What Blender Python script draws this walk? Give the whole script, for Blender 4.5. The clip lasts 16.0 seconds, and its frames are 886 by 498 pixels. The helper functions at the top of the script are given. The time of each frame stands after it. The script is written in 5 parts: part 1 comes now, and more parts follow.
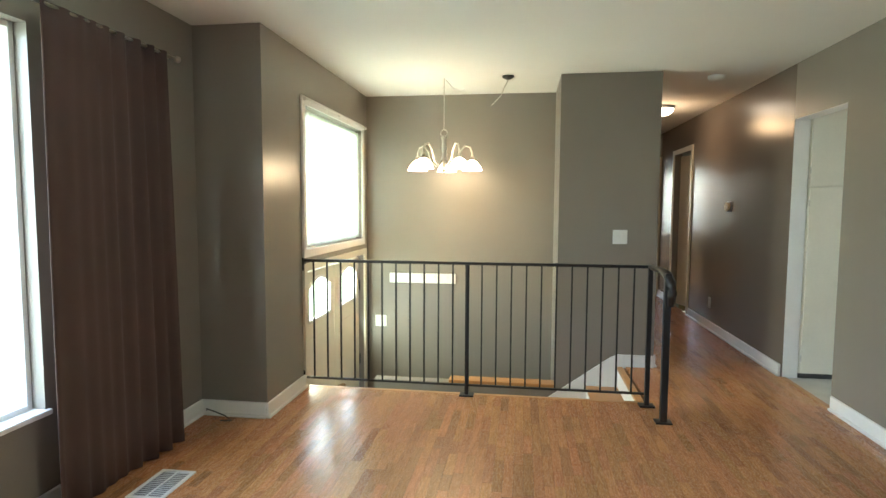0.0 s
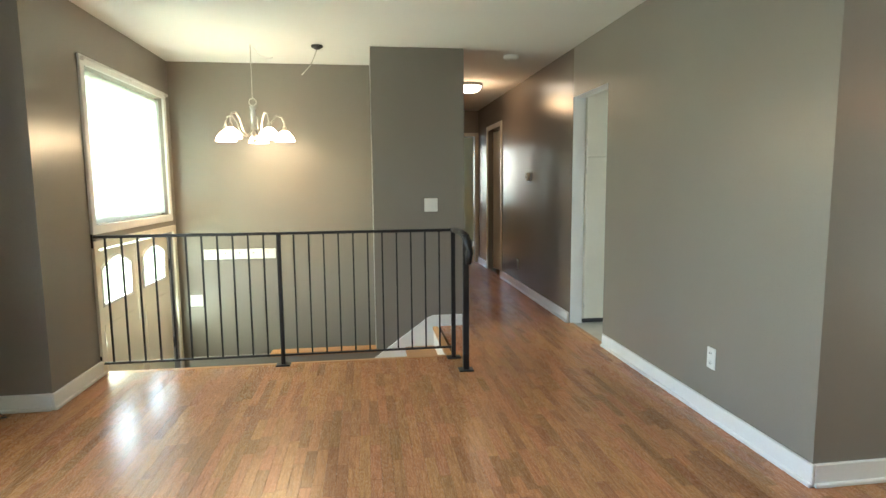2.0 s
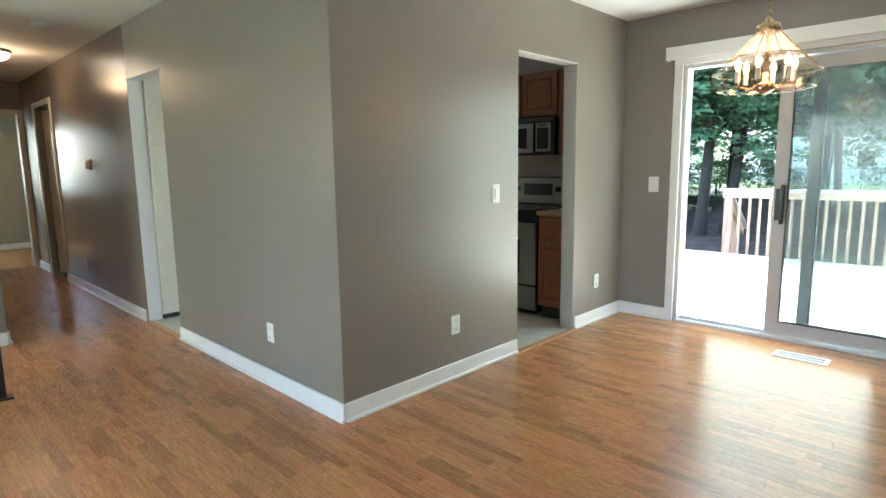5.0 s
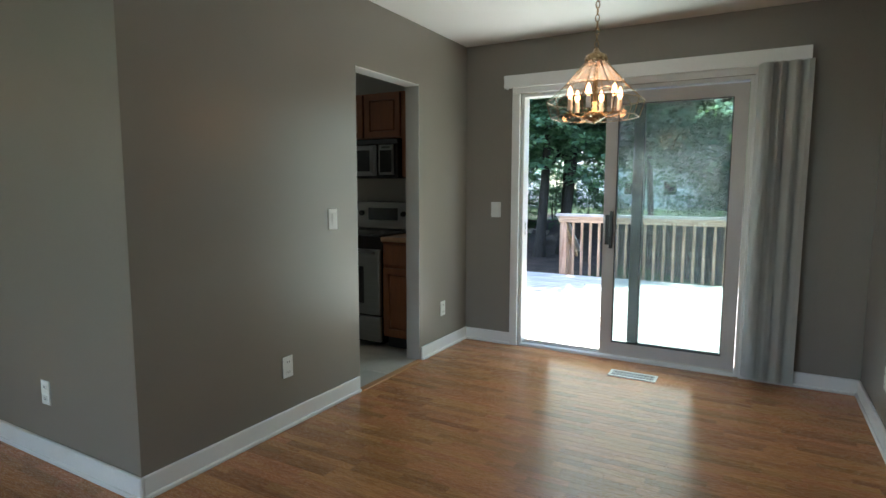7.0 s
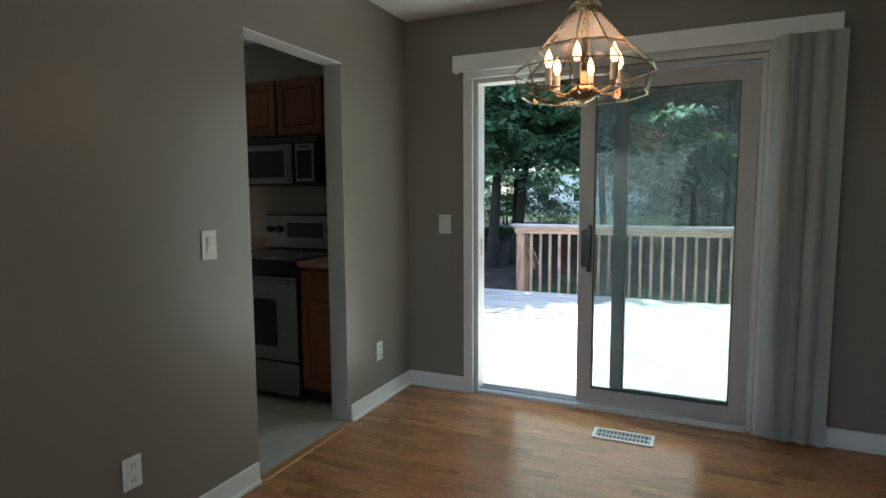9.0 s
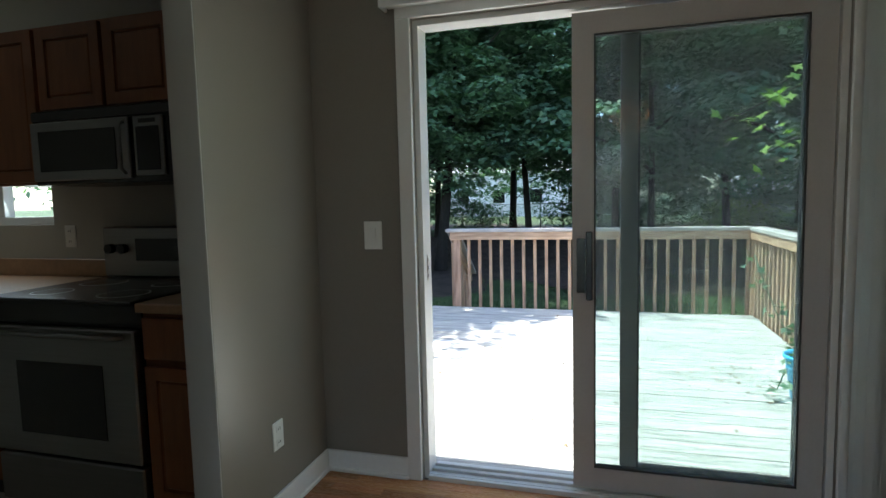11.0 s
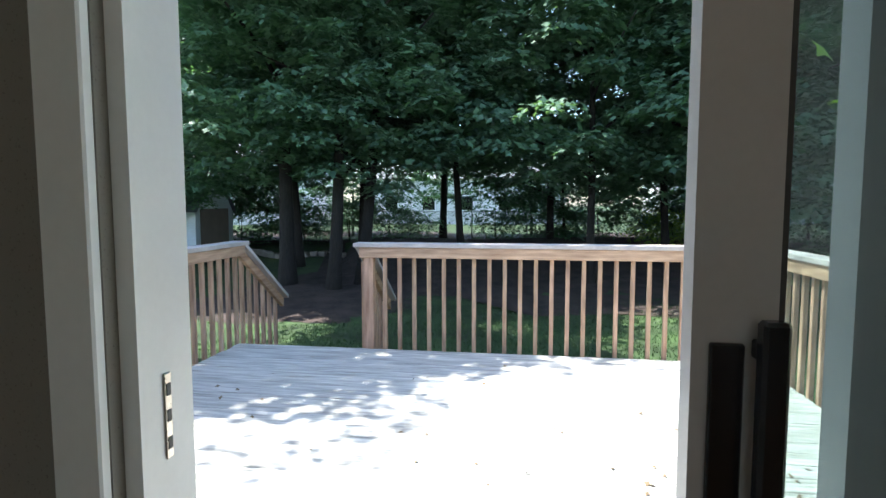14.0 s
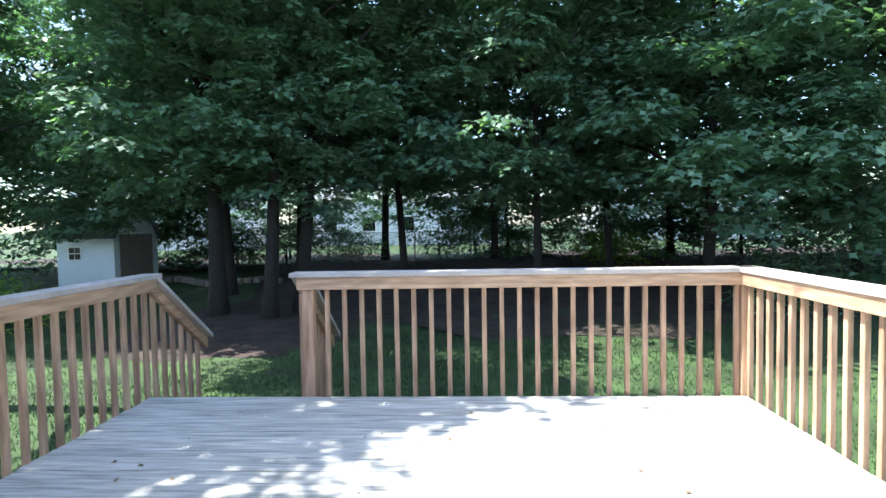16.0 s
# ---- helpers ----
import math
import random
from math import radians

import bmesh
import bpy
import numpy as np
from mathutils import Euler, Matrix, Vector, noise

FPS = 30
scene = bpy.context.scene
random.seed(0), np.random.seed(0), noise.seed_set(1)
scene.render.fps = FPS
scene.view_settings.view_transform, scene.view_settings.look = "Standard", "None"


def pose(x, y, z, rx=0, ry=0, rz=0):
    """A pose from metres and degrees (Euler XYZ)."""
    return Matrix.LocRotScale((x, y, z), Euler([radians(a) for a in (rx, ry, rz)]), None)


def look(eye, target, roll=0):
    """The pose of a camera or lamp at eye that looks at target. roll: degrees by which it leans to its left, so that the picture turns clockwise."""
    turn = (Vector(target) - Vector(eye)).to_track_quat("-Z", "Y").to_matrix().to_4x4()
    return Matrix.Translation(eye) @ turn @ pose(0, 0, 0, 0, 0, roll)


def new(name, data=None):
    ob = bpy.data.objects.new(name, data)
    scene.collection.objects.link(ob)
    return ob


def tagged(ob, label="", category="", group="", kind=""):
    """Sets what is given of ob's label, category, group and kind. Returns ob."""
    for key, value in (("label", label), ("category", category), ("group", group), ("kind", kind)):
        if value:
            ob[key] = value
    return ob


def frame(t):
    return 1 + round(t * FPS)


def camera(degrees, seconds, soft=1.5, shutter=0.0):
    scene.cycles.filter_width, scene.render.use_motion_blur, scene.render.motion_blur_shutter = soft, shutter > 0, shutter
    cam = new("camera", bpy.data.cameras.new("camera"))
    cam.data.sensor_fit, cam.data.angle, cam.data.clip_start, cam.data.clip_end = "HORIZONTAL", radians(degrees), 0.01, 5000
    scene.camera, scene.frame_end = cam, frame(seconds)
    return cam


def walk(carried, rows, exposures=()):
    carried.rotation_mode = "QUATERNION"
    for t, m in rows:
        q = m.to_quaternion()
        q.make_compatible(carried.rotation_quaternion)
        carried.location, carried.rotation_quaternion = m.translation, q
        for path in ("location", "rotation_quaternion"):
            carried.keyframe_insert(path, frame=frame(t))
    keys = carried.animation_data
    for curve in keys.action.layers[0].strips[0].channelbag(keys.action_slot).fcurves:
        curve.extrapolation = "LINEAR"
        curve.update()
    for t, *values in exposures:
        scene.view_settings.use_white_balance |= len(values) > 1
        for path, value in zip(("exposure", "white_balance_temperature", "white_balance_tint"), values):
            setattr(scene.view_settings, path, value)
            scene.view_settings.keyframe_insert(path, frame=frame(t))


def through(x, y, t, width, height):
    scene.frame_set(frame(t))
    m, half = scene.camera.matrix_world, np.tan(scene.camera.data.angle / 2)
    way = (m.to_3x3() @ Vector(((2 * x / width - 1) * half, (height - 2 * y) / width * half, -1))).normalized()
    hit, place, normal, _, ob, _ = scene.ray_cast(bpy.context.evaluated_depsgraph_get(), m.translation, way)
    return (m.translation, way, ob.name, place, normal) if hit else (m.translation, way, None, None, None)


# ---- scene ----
cam = camera(76.5, 16.0)
EXPOSURES = [(0, 4.2, 6500, 10), (1.5, 4.2, 6450, 10), (2.5, 4.35, 6400, 10), (3.5, 4.55, 6300, 10), (5, 4.3, 6150, 9), (7.5, 2.9, 6050, 9), (8.5, 2.65, 6050, 9), (11, 2.05, 6100, 9), (12.5, 2.0, 6100, 9), (14, 1.95, 6100, 9), (16, 1.95, 6100, 9)]
ROWS = [
    (0, -2.050, -1.882, 1.344, 85.63, -0.27, 8.11),
    (0.5, -2.055, -1.888, 1.341, 84.23, -0.21, 5.25),
    (1, -2.031, -1.906, 1.318, 83.47, 0.04, 1.38),
    (1.5, -1.945, -1.959, 1.307, 83.15, 0.27, -2.86),
    (2, -1.825, -1.999, 1.270, 83.48, 0.53, -7.88),
    (2.5, -1.772, -2.046, 1.270, 83.45, 0.47, -14.50),
    (3, -1.798, -2.125, 1.293, 83.19, 0.15, -22.36),
    (3.5, -1.786, -2.159, 1.290, 82.96, 0.27, -29.57),
    (4, -1.707, -2.165, 1.305, 82.07, 0.71, -35.89),
    (4.5, -1.631, -2.206, 1.271, 82.04, 0.75, -41.08),
    (5, -1.589, -2.269, 1.298, 81.48, 0.81, -45.85),
    (7.5, -1.159, -2.093, 1.290, 84.48, 0.04, -62.54),
    (8, -0.949, -1.998, 1.288, 84.68, 0.36, -63.53),
    (8.5, -0.702, -1.910, 1.308, 84.57, 0.30, -64.29),
    (11, 0.614, -1.273, 1.273, 84.83, 1.40, -74.00),
    (11.5, 0.889, -1.211, 1.267, 84.81, 1.52, -75.51),
    (12, 1.222, -1.138, 1.250, 84.88, 1.34, -77.25),
    (12.5, 1.539, -1.055, 1.257, 84.79, 1.20, -79.01),
    (13, 1.844, -1.031, 1.249, 84.72, 1.16, -79.66),
    (13.5, 2.106, -1.005, 1.244, 85.05, 0.41, -80.90),
    (14, 2.355, -0.976, 1.240, 85.41, 0.06, -81.09),
    (14.5, 2.566, -0.911, 1.252, 84.75, 0.71, -82.90),
    (15, 2.744, -0.885, 1.255, 85.01, 0.62, -84.55),
    (15.5, 2.884, -0.840, 1.255, 85.89, 0.72, -85.93),
    (16, 2.954, -0.800, 1.250, 87.40, 1.01, -87.21),
]
walk(cam, [(t, pose(x, y, z, rx, ry, rz)) for t, x, y, z, rx, ry, rz in ROWS], EXPOSURES)
# exposure of the walk: bright indoors at first, then closing down towards the garden door
# ---- world and lights ----
world = bpy.data.worlds.new("sky")
scene.world = world
world.use_nodes = True
wn = world.node_tree.nodes
sky = wn.new("ShaderNodeTexSky")
sky.sky_type = "NISHITA"
sky.sun_disc = False
SUN = Vector((-0.05, 0.50, 0.86)).normalized()
sky.sun_elevation = math.asin(SUN.z)
sky.sun_rotation = math.atan2(SUN.x, SUN.y)
wn["Background"].inputs[1].default_value = 0.15
world.node_tree.links.new(sky.outputs[0], wn["Background"].inputs[0])
sun = new("sun", bpy.data.lights.new("sun", "SUN"))
sun.data.energy, sun.data.angle, sun.data.color = 5.0, radians(0.5), (1.0, 0.95, 0.86)
sun.matrix_world = look(SUN * 30, (0, 0, 0))


def area(name, eye, target, w, h, power, color):
    lamp = new(name, bpy.data.lights.new(name, "AREA"))
    lamp.data.shape, lamp.data.size, lamp.data.size_y = "RECTANGLE", w, h
    lamp.data.energy, lamp.data.color = power, color
    lamp.matrix_world = look(eye, target)
    return lamp


# stand-ins for the sky's light in the openings
area("daylight_front_window", (-4.26, -0.78, 1.3), (0, -0.78, 1.0), 1.8, 1.6, 3.1, (0.80, 0.93, 1.0))
area("daylight_entry_window", (-3.83, 2.80, 0.95), (0, 2.8, 1.7), 1.4, 2.2, 6.6, (0.86, 1.0, 0.80))

area("daylight_slider", (2.865, -1.29, 1.05), (0, -0.75, 1.05), 1.1, 1.9, 1.8, (0.86, 1.0, 0.90))
area("daylight_bedroom_window", (-1.45, 9.39, 1.45), (-1.0, 7.0, 1.2), 1.1, 1.1, 1.6, (0.76, 0.88, 1.0))
area("daylight_kitchen_window", (2.90, 2.01, 1.63), (0.5, 1.9, 0.9), 0.8, 0.8, 1.2, (0.90, 1.0, 0.94))


def bulb(name, at, power, color=(1.0, 0.72, 0.42), r=0.03):
    lamp = new(name, bpy.data.lights.new(name, "POINT"))
    lamp.data.energy, lamp.data.color, lamp.data.shadow_soft_size = power, color, r
    lamp.location = at
    return lamp


# ---- materials ----
def material(name, base, rough=0.6, metal=0.0, vary=0.12, scale=6.0, fine=80.0, bump=0.05, stretch=(1, 1, 1),
             per="", spread=0.0, second=None, coat=0.0, dist=0.004, spec=0.5):
    """Principled surface with variation at two scales; per: 'object' or 'island' for a tint of its own piece by piece."""
    m = bpy.data.materials.new(name)
    m.use_nodes = True
    t = m.node_tree
    n, link = t.nodes, t.links.new
    p = n["Principled BSDF"]
    p.inputs["Roughness"].default_value = rough
    p.inputs["Metallic"].default_value = metal
    p.inputs["Coat Weight"].default_value = coat
    p.inputs["Coat Roughness"].default_value = 0.15
    p.inputs["Specular IOR Level"].default_value = spec
    co = n.new("ShaderNodeTexCoord")
    mp = n.new("ShaderNodeMapping")
    mp.inputs["Scale"].default_value = stretch
    link(co.outputs["Object"], mp.inputs["Vector"])
    source = None
    if per:
        info = n.new("ShaderNodeObjectInfo" if per == "object" else "ShaderNodeNewGeometry")
        source = info.outputs["Random" if per == "object" else "Random Per Island"]
        off = n.new("ShaderNodeVectorMath")
        off.operation = "MULTIPLY_ADD"
        cmb = n.new("ShaderNodeCombineXYZ")
        for i in range(3):
            link(source, cmb.inputs[i])
        link(cmb.outputs[0], off.inputs[0])
        off.inputs[1].default_value = (37, 91, 53)
        link(co.outputs["Object"], off.inputs[2])
        link(off.outputs[0], mp.inputs["Vector"])
    big = n.new("ShaderNodeTexNoise")
    big.inputs["Scale"].default_value, big.inputs["Detail"].default_value = scale, 4
    small = n.new("ShaderNodeTexNoise")
    small.inputs["Scale"].default_value, small.inputs["Detail"].default_value = fine, 3
    link(mp.outputs[0], big.inputs["Vector"])
    link(mp.outputs[0], small.inputs["Vector"])
    ramp = n.new("ShaderNodeValToRGB")
    a = [c * (1 - vary) for c in base]
    b = [min(1, c * (1 + vary)) for c in (second or base)]
    ramp.color_ramp.elements[0].position, ramp.color_ramp.elements[1].position = 0.3, 0.7
    ramp.color_ramp.elements[0].color, ramp.color_ramp.elements[1].color = (*a, 1), (*b, 1)
    link(big.outputs["Fac"], ramp.inputs[0])
    colour = ramp.outputs[0]
    mix = n.new("ShaderNodeMix")
    mix.data_type, mix.blend_type = "RGBA", "MULTIPLY"
    mix.inputs[0].default_value = min(1, vary * 2.5)
    link(colour, mix.inputs[6])
    g = n.new("ShaderNodeMapRange")
    g.inputs[1].default_value, g.inputs[2].default_value, g.inputs[3].default_value, g.inputs[4].default_value = 0.3, 0.7, 0.72, 1.15
    link(small.outputs["Fac"], g.inputs[0])
    link(g.outputs[0], mix.inputs[7])
    colour = mix.outputs[2]
    if per:
        hsv = n.new("ShaderNodeHueSaturation")
        rng = n.new("ShaderNodeMapRange")
        rng.inputs[3].default_value, rng.inputs[4].default_value = 1 + spread * 0.45, 1 - spread
        pw = n.new("ShaderNodeMath")
        pw.operation = "POWER"
        pw.inputs[1].default_value = 2.4
        link(source, pw.inputs[0])
        link(pw.outputs[0], rng.inputs[0])
        link(rng.outputs[0], hsv.inputs["Value"])
        w = n.new("ShaderNodeTexWhiteNoise")
        w.noise_dimensions = "1D"
        link(source, w.inputs["W"])
        r2 = n.new("ShaderNodeMapRange")
        r2.inputs[3].default_value, r2.inputs[4].default_value = 0.5 - 0.014 * min(1, spread * 4), 0.5 + 0.002
        link(w.outputs["Value"], r2.inputs[0])
        link(r2.outputs[0], hsv.inputs["Hue"])
        link(colour, hsv.inputs["Color"])
        colour = hsv.outputs[0]
    link(colour, p.inputs["Base Color"])
    r = n.new("ShaderNodeMapRange")
    r.inputs[3].default_value, r.inputs[4].default_value = max(0.02, rough - 0.08), min(1, rough + 0.08)
    link(small.outputs["Fac"], r.inputs[0])
    link(r.outputs[0], p.inputs["Roughness"])
    if bump:
        bp = n.new("ShaderNodeBump")
        bp.inputs["Strength"].default_value, bp.inputs["Distance"].default_value = bump, dist
        link(small.outputs["Fac"], bp.inputs["Height"])
        link(bp.outputs[0], p.inputs["Normal"])
    return m


def glow(name, color, strength):
    m = bpy.data.materials.new(name)
    m.use_nodes = True
    p = m.node_tree.nodes["Principled BSDF"]
    p.inputs["Base Color"].default_value = (*color, 1)
    p.inputs["Emission Color"].default_value = (*color, 1)
    p.inputs["Emission Strength"].default_value = strength
    return m


def clear(name, tint, rough=0.0, gloss=0.035, haze=0.0):
    """Thin pane: see-through, with a mirror-like sheen."""
    m = bpy.data.materials.new(name)
    m.use_nodes = True
    t = m.node_tree
    t.nodes.clear()
    out = t.nodes.new("ShaderNodeOutputMaterial")
    tr = t.nodes.new("ShaderNodeBsdfTransparent")
    tr.inputs[0].default_value = (*tint, 1)
    gl = t.nodes.new("ShaderNodeBsdfGlossy")
    gl.inputs["Roughness"].default_value = rough
    mx = t.nodes.new("ShaderNodeMixShader")
    mx.inputs[0].default_value = gloss
    t.links.new(tr.outputs[0], mx.inputs[1])
    t.links.new(gl.outputs[0], mx.inputs[2])
    last = mx
    if haze:
        df = t.nodes.new("ShaderNodeBsdfTranslucent")
        df.inputs[0].default_value = (0.9, 0.88, 0.84, 1)
        last = t.nodes.new("ShaderNodeMixShader")
        last.inputs[0].default_value = haze
        t.links.new(mx.outputs[0], last.inputs[1])
        t.links.new(df.outputs[0], last.inputs[2])
    t.links.new(last.outputs[0], out.inputs[0])
    return m


def leafy(name, a, b, through=0.3, tint=(1.3, 1.5, 0.6)):
    """Leaves that differ one from another and let some light through."""
    m = bpy.data.materials.new(name)
    m.use_nodes = True
    t = m.node_tree
    n, link = t.nodes, t.links.new
    p = n["Principled BSDF"]
    p.inputs["Roughness"].default_value = 0.5
    geo = n.new("ShaderNodeNewGeometry")
    ramp = n.new("ShaderNodeValToRGB")
    ramp.color_ramp.elements[0].color, ramp.color_ramp.elements[1].color = (*a, 1), (*b, 1)
    link(geo.outputs["Random Per Island"], ramp.inputs[0])
    link(ramp.outputs[0], p.inputs["Base Color"])
    tl = n.new("ShaderNodeBsdfTranslucent")
    br = n.new("ShaderNodeMix")
    br.data_type, br.blend_type = "RGBA", "MULTIPLY"
    br.inputs[0].default_value = 1
    br.inputs[7].default_value = (*tint, 1)
    link(ramp.outputs[0], br.inputs[6])
    link(br.outputs[2], tl.inputs[0])
    mx = n.new("ShaderNodeMixShader")
    mx.inputs[0].default_value = through
    link(p.outputs[0], mx.inputs[1])
    link(tl.outputs[0], mx.inputs[2])
    link(mx.outputs[0], n["Material Output"].inputs[0])
    return m


M = dict(
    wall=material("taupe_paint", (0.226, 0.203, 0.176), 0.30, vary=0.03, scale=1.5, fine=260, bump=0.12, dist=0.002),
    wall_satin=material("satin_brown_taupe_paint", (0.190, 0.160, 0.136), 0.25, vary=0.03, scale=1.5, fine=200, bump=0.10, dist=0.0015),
    ceiling=material("ceiling_paint", (0.78, 0.78, 0.76), 0.8, vary=0.02, scale=1, fine=180, bump=0.1, dist=0.003),
    kitchen=material("kitchen_paint", (0.42, 0.41, 0.38), 0.6, vary=0.03, scale=2, fine=200, bump=0.08),
    green=material("pale_green_paint", (0.30, 0.33, 0.27), 0.6, vary=0.03, scale=2, fine=200, bump=0.08),
    white=material("white_trim_paint", (0.76, 0.76, 0.75), 0.35, vary=0.03, scale=4, fine=60, bump=0.05),
    cream=material("cream_door_paint", (0.74, 0.70, 0.60), 0.4, vary=0.03, scale=4, fine=60, bump=0.05),
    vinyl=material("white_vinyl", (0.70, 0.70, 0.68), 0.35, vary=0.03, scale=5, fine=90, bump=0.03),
    # white vinyl of the sashes, greyed to hold the shade on their indoor side
    sash_vinyl=material("shaded_sash_vinyl", (0.47, 0.45, 0.44), 0.4, vary=0.04, scale=5, fine=90, bump=0.03),
    grey_vinyl=material("grey_screen_frame", (0.55, 0.56, 0.56), 0.4, vary=0.03, scale=5, fine=90, bump=0.03),
    plank=material("oak_strip", (0.365, 0.174, 0.071), 0.27, vary=0.06, scale=7, fine=40, bump=0.03, stretch=(14, 1.2, 1), per="object", spread=0.30, second=(0.480, 0.246, 0.104), dist=0.001, spec=0.38),
    plank_far=material("oak_strip_far", (0.365, 0.174, 0.071), 0.27, vary=0.06, scale=7, fine=40, bump=0.03, stretch=(14, 1.2, 1), per="island", spread=0.30, second=(0.480, 0.246, 0.104), dist=0.001, spec=0.38),
    oak=material("oak_trim", (0.45, 0.22, 0.08), 0.35, vary=0.14, scale=5, fine=60, bump=0.08, stretch=(1.2, 12, 12)),
    gap=material("dark_gap", (0.14, 0.07, 0.03), 0.9, vary=0.2),
    iron=material("black_iron", (0.012, 0.012, 0.013), 0.38, vary=0.2, scale=20, fine=200, bump=0.1, dist=0.001),
    brown=material("brown_curtain_cloth", (0.072, 0.043, 0.038), 0.85, vary=0.08, scale=3, fine=400, bump=0.3, dist=0.001),
    nickel=material("brushed_nickel", (0.55, 0.52, 0.47), 0.3, 1.0, vary=0.05, scale=10, fine=200, bump=0.02),
    brass=material("aged_brass", (0.42, 0.31, 0.18), 0.28, 1.0, vary=0.1, scale=20, fine=150, bump=0.02),
    steel=material("stainless_steel", (0.27, 0.27, 0.27), 0.38, 1.0, vary=0.05, scale=3, fine=120, bump=0.03, stretch=(1, 1, 30)),
    black=material("black_appliance", (0.010, 0.010, 0.011), 0.22, vary=0.1, scale=8, fine=90, bump=0.02),
    cherry=material("red_brown_cabinet_wood", (0.24, 0.085, 0.032), 0.4, vary=0.15, scale=4, fine=50, bump=0.06, stretch=(9, 9, 1)),
    counter=material("tan_laminate", (0.36, 0.22, 0.13), 0.35, vary=0.1, scale=30, fine=220, bump=0.02),
    tile=material("pale_vinyl_tile", (0.50, 0.49, 0.45), 0.4, vary=0.08, scale=8, fine=90, bump=0.05, per="object", spread=0.05),
    plate=material("white_plastic", (0.75, 0.75, 0.73), 0.4, vary=0.02, scale=9, fine=90, bump=0.0),
    slot=material("dark_slot", (0.05, 0.05, 0.05), 0.6, vary=0.1),
    vane=material("grey_blind_vinyl", (0.72, 0.72, 0.70), 0.5, vary=0.04, scale=4, fine=180, bump=0.1),
    deck=material("weathered_deck_board", (0.36, 0.355, 0.315), 0.75, vary=0.24, scale=3, fine=40, bump=0.35, stretch=(14, 1.0, 1), per="object", spread=0.10, second=(0.52, 0.51, 0.475), dist=0.003),
    cedar=material("weathered_rail_wood", (0.34, 0.205, 0.125), 0.7, vary=0.18, scale=3, fine=45, bump=0.3, stretch=(9, 9, 1.2), per="object", spread=0.14, second=(0.48, 0.32, 0.21), dist=0.003),
    cedar_rail=material("weathered_rail_board", (0.36, 0.22, 0.135), 0.7, vary=0.14, scale=3, fine=45, bump=0.3, stretch=(1.3, 1.3, 12), per="object", spread=0.10, second=(0.50, 0.34, 0.22), dist=0.003),
    rail_cap=material("grey_weathered_cap", (0.44, 0.40, 0.37), 0.75, vary=0.15, scale=4, fine=45, bump=0.3, per="object", spread=0.08, dist=0.003),
    grass=material("lawn_soil", (0.022, 0.042, 0.012), 0.9, vary=0.35, scale=1.3, fine=30, bump=0.6, second=(0.036, 0.070, 0.018), dist=0.03),
    mulch=material("dark_leaf_mulch", (0.030, 0.019, 0.015), 0.95, vary=0.35, scale=2.5, fine=25, bump=0.9, second=(0.050, 0.033, 0.027), dist=0.03),
    bark=material("dark_bark", (0.024, 0.019, 0.016), 0.9, vary=0.35, scale=6, fine=30, bump=1.0, stretch=(5, 5, 1), dist=0.02),
    shed=material("pale_blue_grey_siding", (0.60, 0.66, 0.70), 0.6, vary=0.06, scale=2, fine=40, bump=0.1),
    shed_door=material("taupe_shed_door", (0.20, 0.16, 0.13), 0.7, vary=0.1, scale=3, fine=40, bump=0.1),
    roof=material("grey_shingles", (0.18, 0.19, 0.20), 0.9, vary=0.15, scale=5, fine=50, bump=0.4),
    blue=material("light_blue_plastic", (0.07, 0.43, 0.72), 0.4, vary=0.06, scale=5, fine=60, bump=0.03),
    soil=material("potting_soil", (0.05, 0.035, 0.025), 0.95, vary=0.3, scale=20, fine=90, bump=0.8),
    galv=material("galvanised_wire", (0.32, 0.34, 0.33), 0.45, 0.8, vary=0.1, scale=20, fine=90, bump=0.0),
    litter=material("dry_leaf", (0.16, 0.12, 0.07), 0.9, vary=0.3, scale=20, fine=90, bump=0.2, per="island", spread=0.3),
    stone=material("grey_brown_stone", (0.22, 0.19, 0.16), 0.9, vary=0.2, scale=4, fine=30, bump=0.6, per="object", spread=0.15, dist=0.01),
    siding=material("pale_house_siding", (0.62, 0.63, 0.62), 0.7, vary=0.06, scale=2, fine=30, bump=0.1),
    sheer=leafy("sheer_white_cloth", (0.72, 0.74, 0.70), (0.78, 0.80, 0.77), 0.65, (1, 1, 1)),
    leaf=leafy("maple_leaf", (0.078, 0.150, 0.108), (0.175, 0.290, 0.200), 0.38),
    # maple_leaf darkened: the shade under the far trees is put into the colour
    leaf_shade=leafy("shaded_maple_leaf", (0.042, 0.098, 0.062), (0.088, 0.178, 0.108), 0.36),
    leaf_bright=leafy("young_yellow_green_leaf", (0.10, 0.19, 0.03), (0.20, 0.32, 0.06), 0.45),
    glass=clear("clear_glass", (0.97, 0.99, 0.98), gloss=0.009),
    screen_glass=clear("tinted_glass", (0.58, 0.66, 0.655), gloss=0.012, haze=0.040),
    facet=clear("bevelled_clear_glass", (0.90, 0.90, 0.87), 0.03, 0.14),
    milky=clear("milky_upper_glass", (0.90, 0.88, 0.85), 0.1, 0.10, 0.24),
    frost=glow("lit_frosted_glass", (1.0, 0.80, 0.52), 1.0),
    dome=glow("lit_opal_dome", (1.0, 0.86, 0.68), 0.62),
    flame=glow("lit_candle_bulb", (1.0, 0.42, 0.16), 1.7),
)


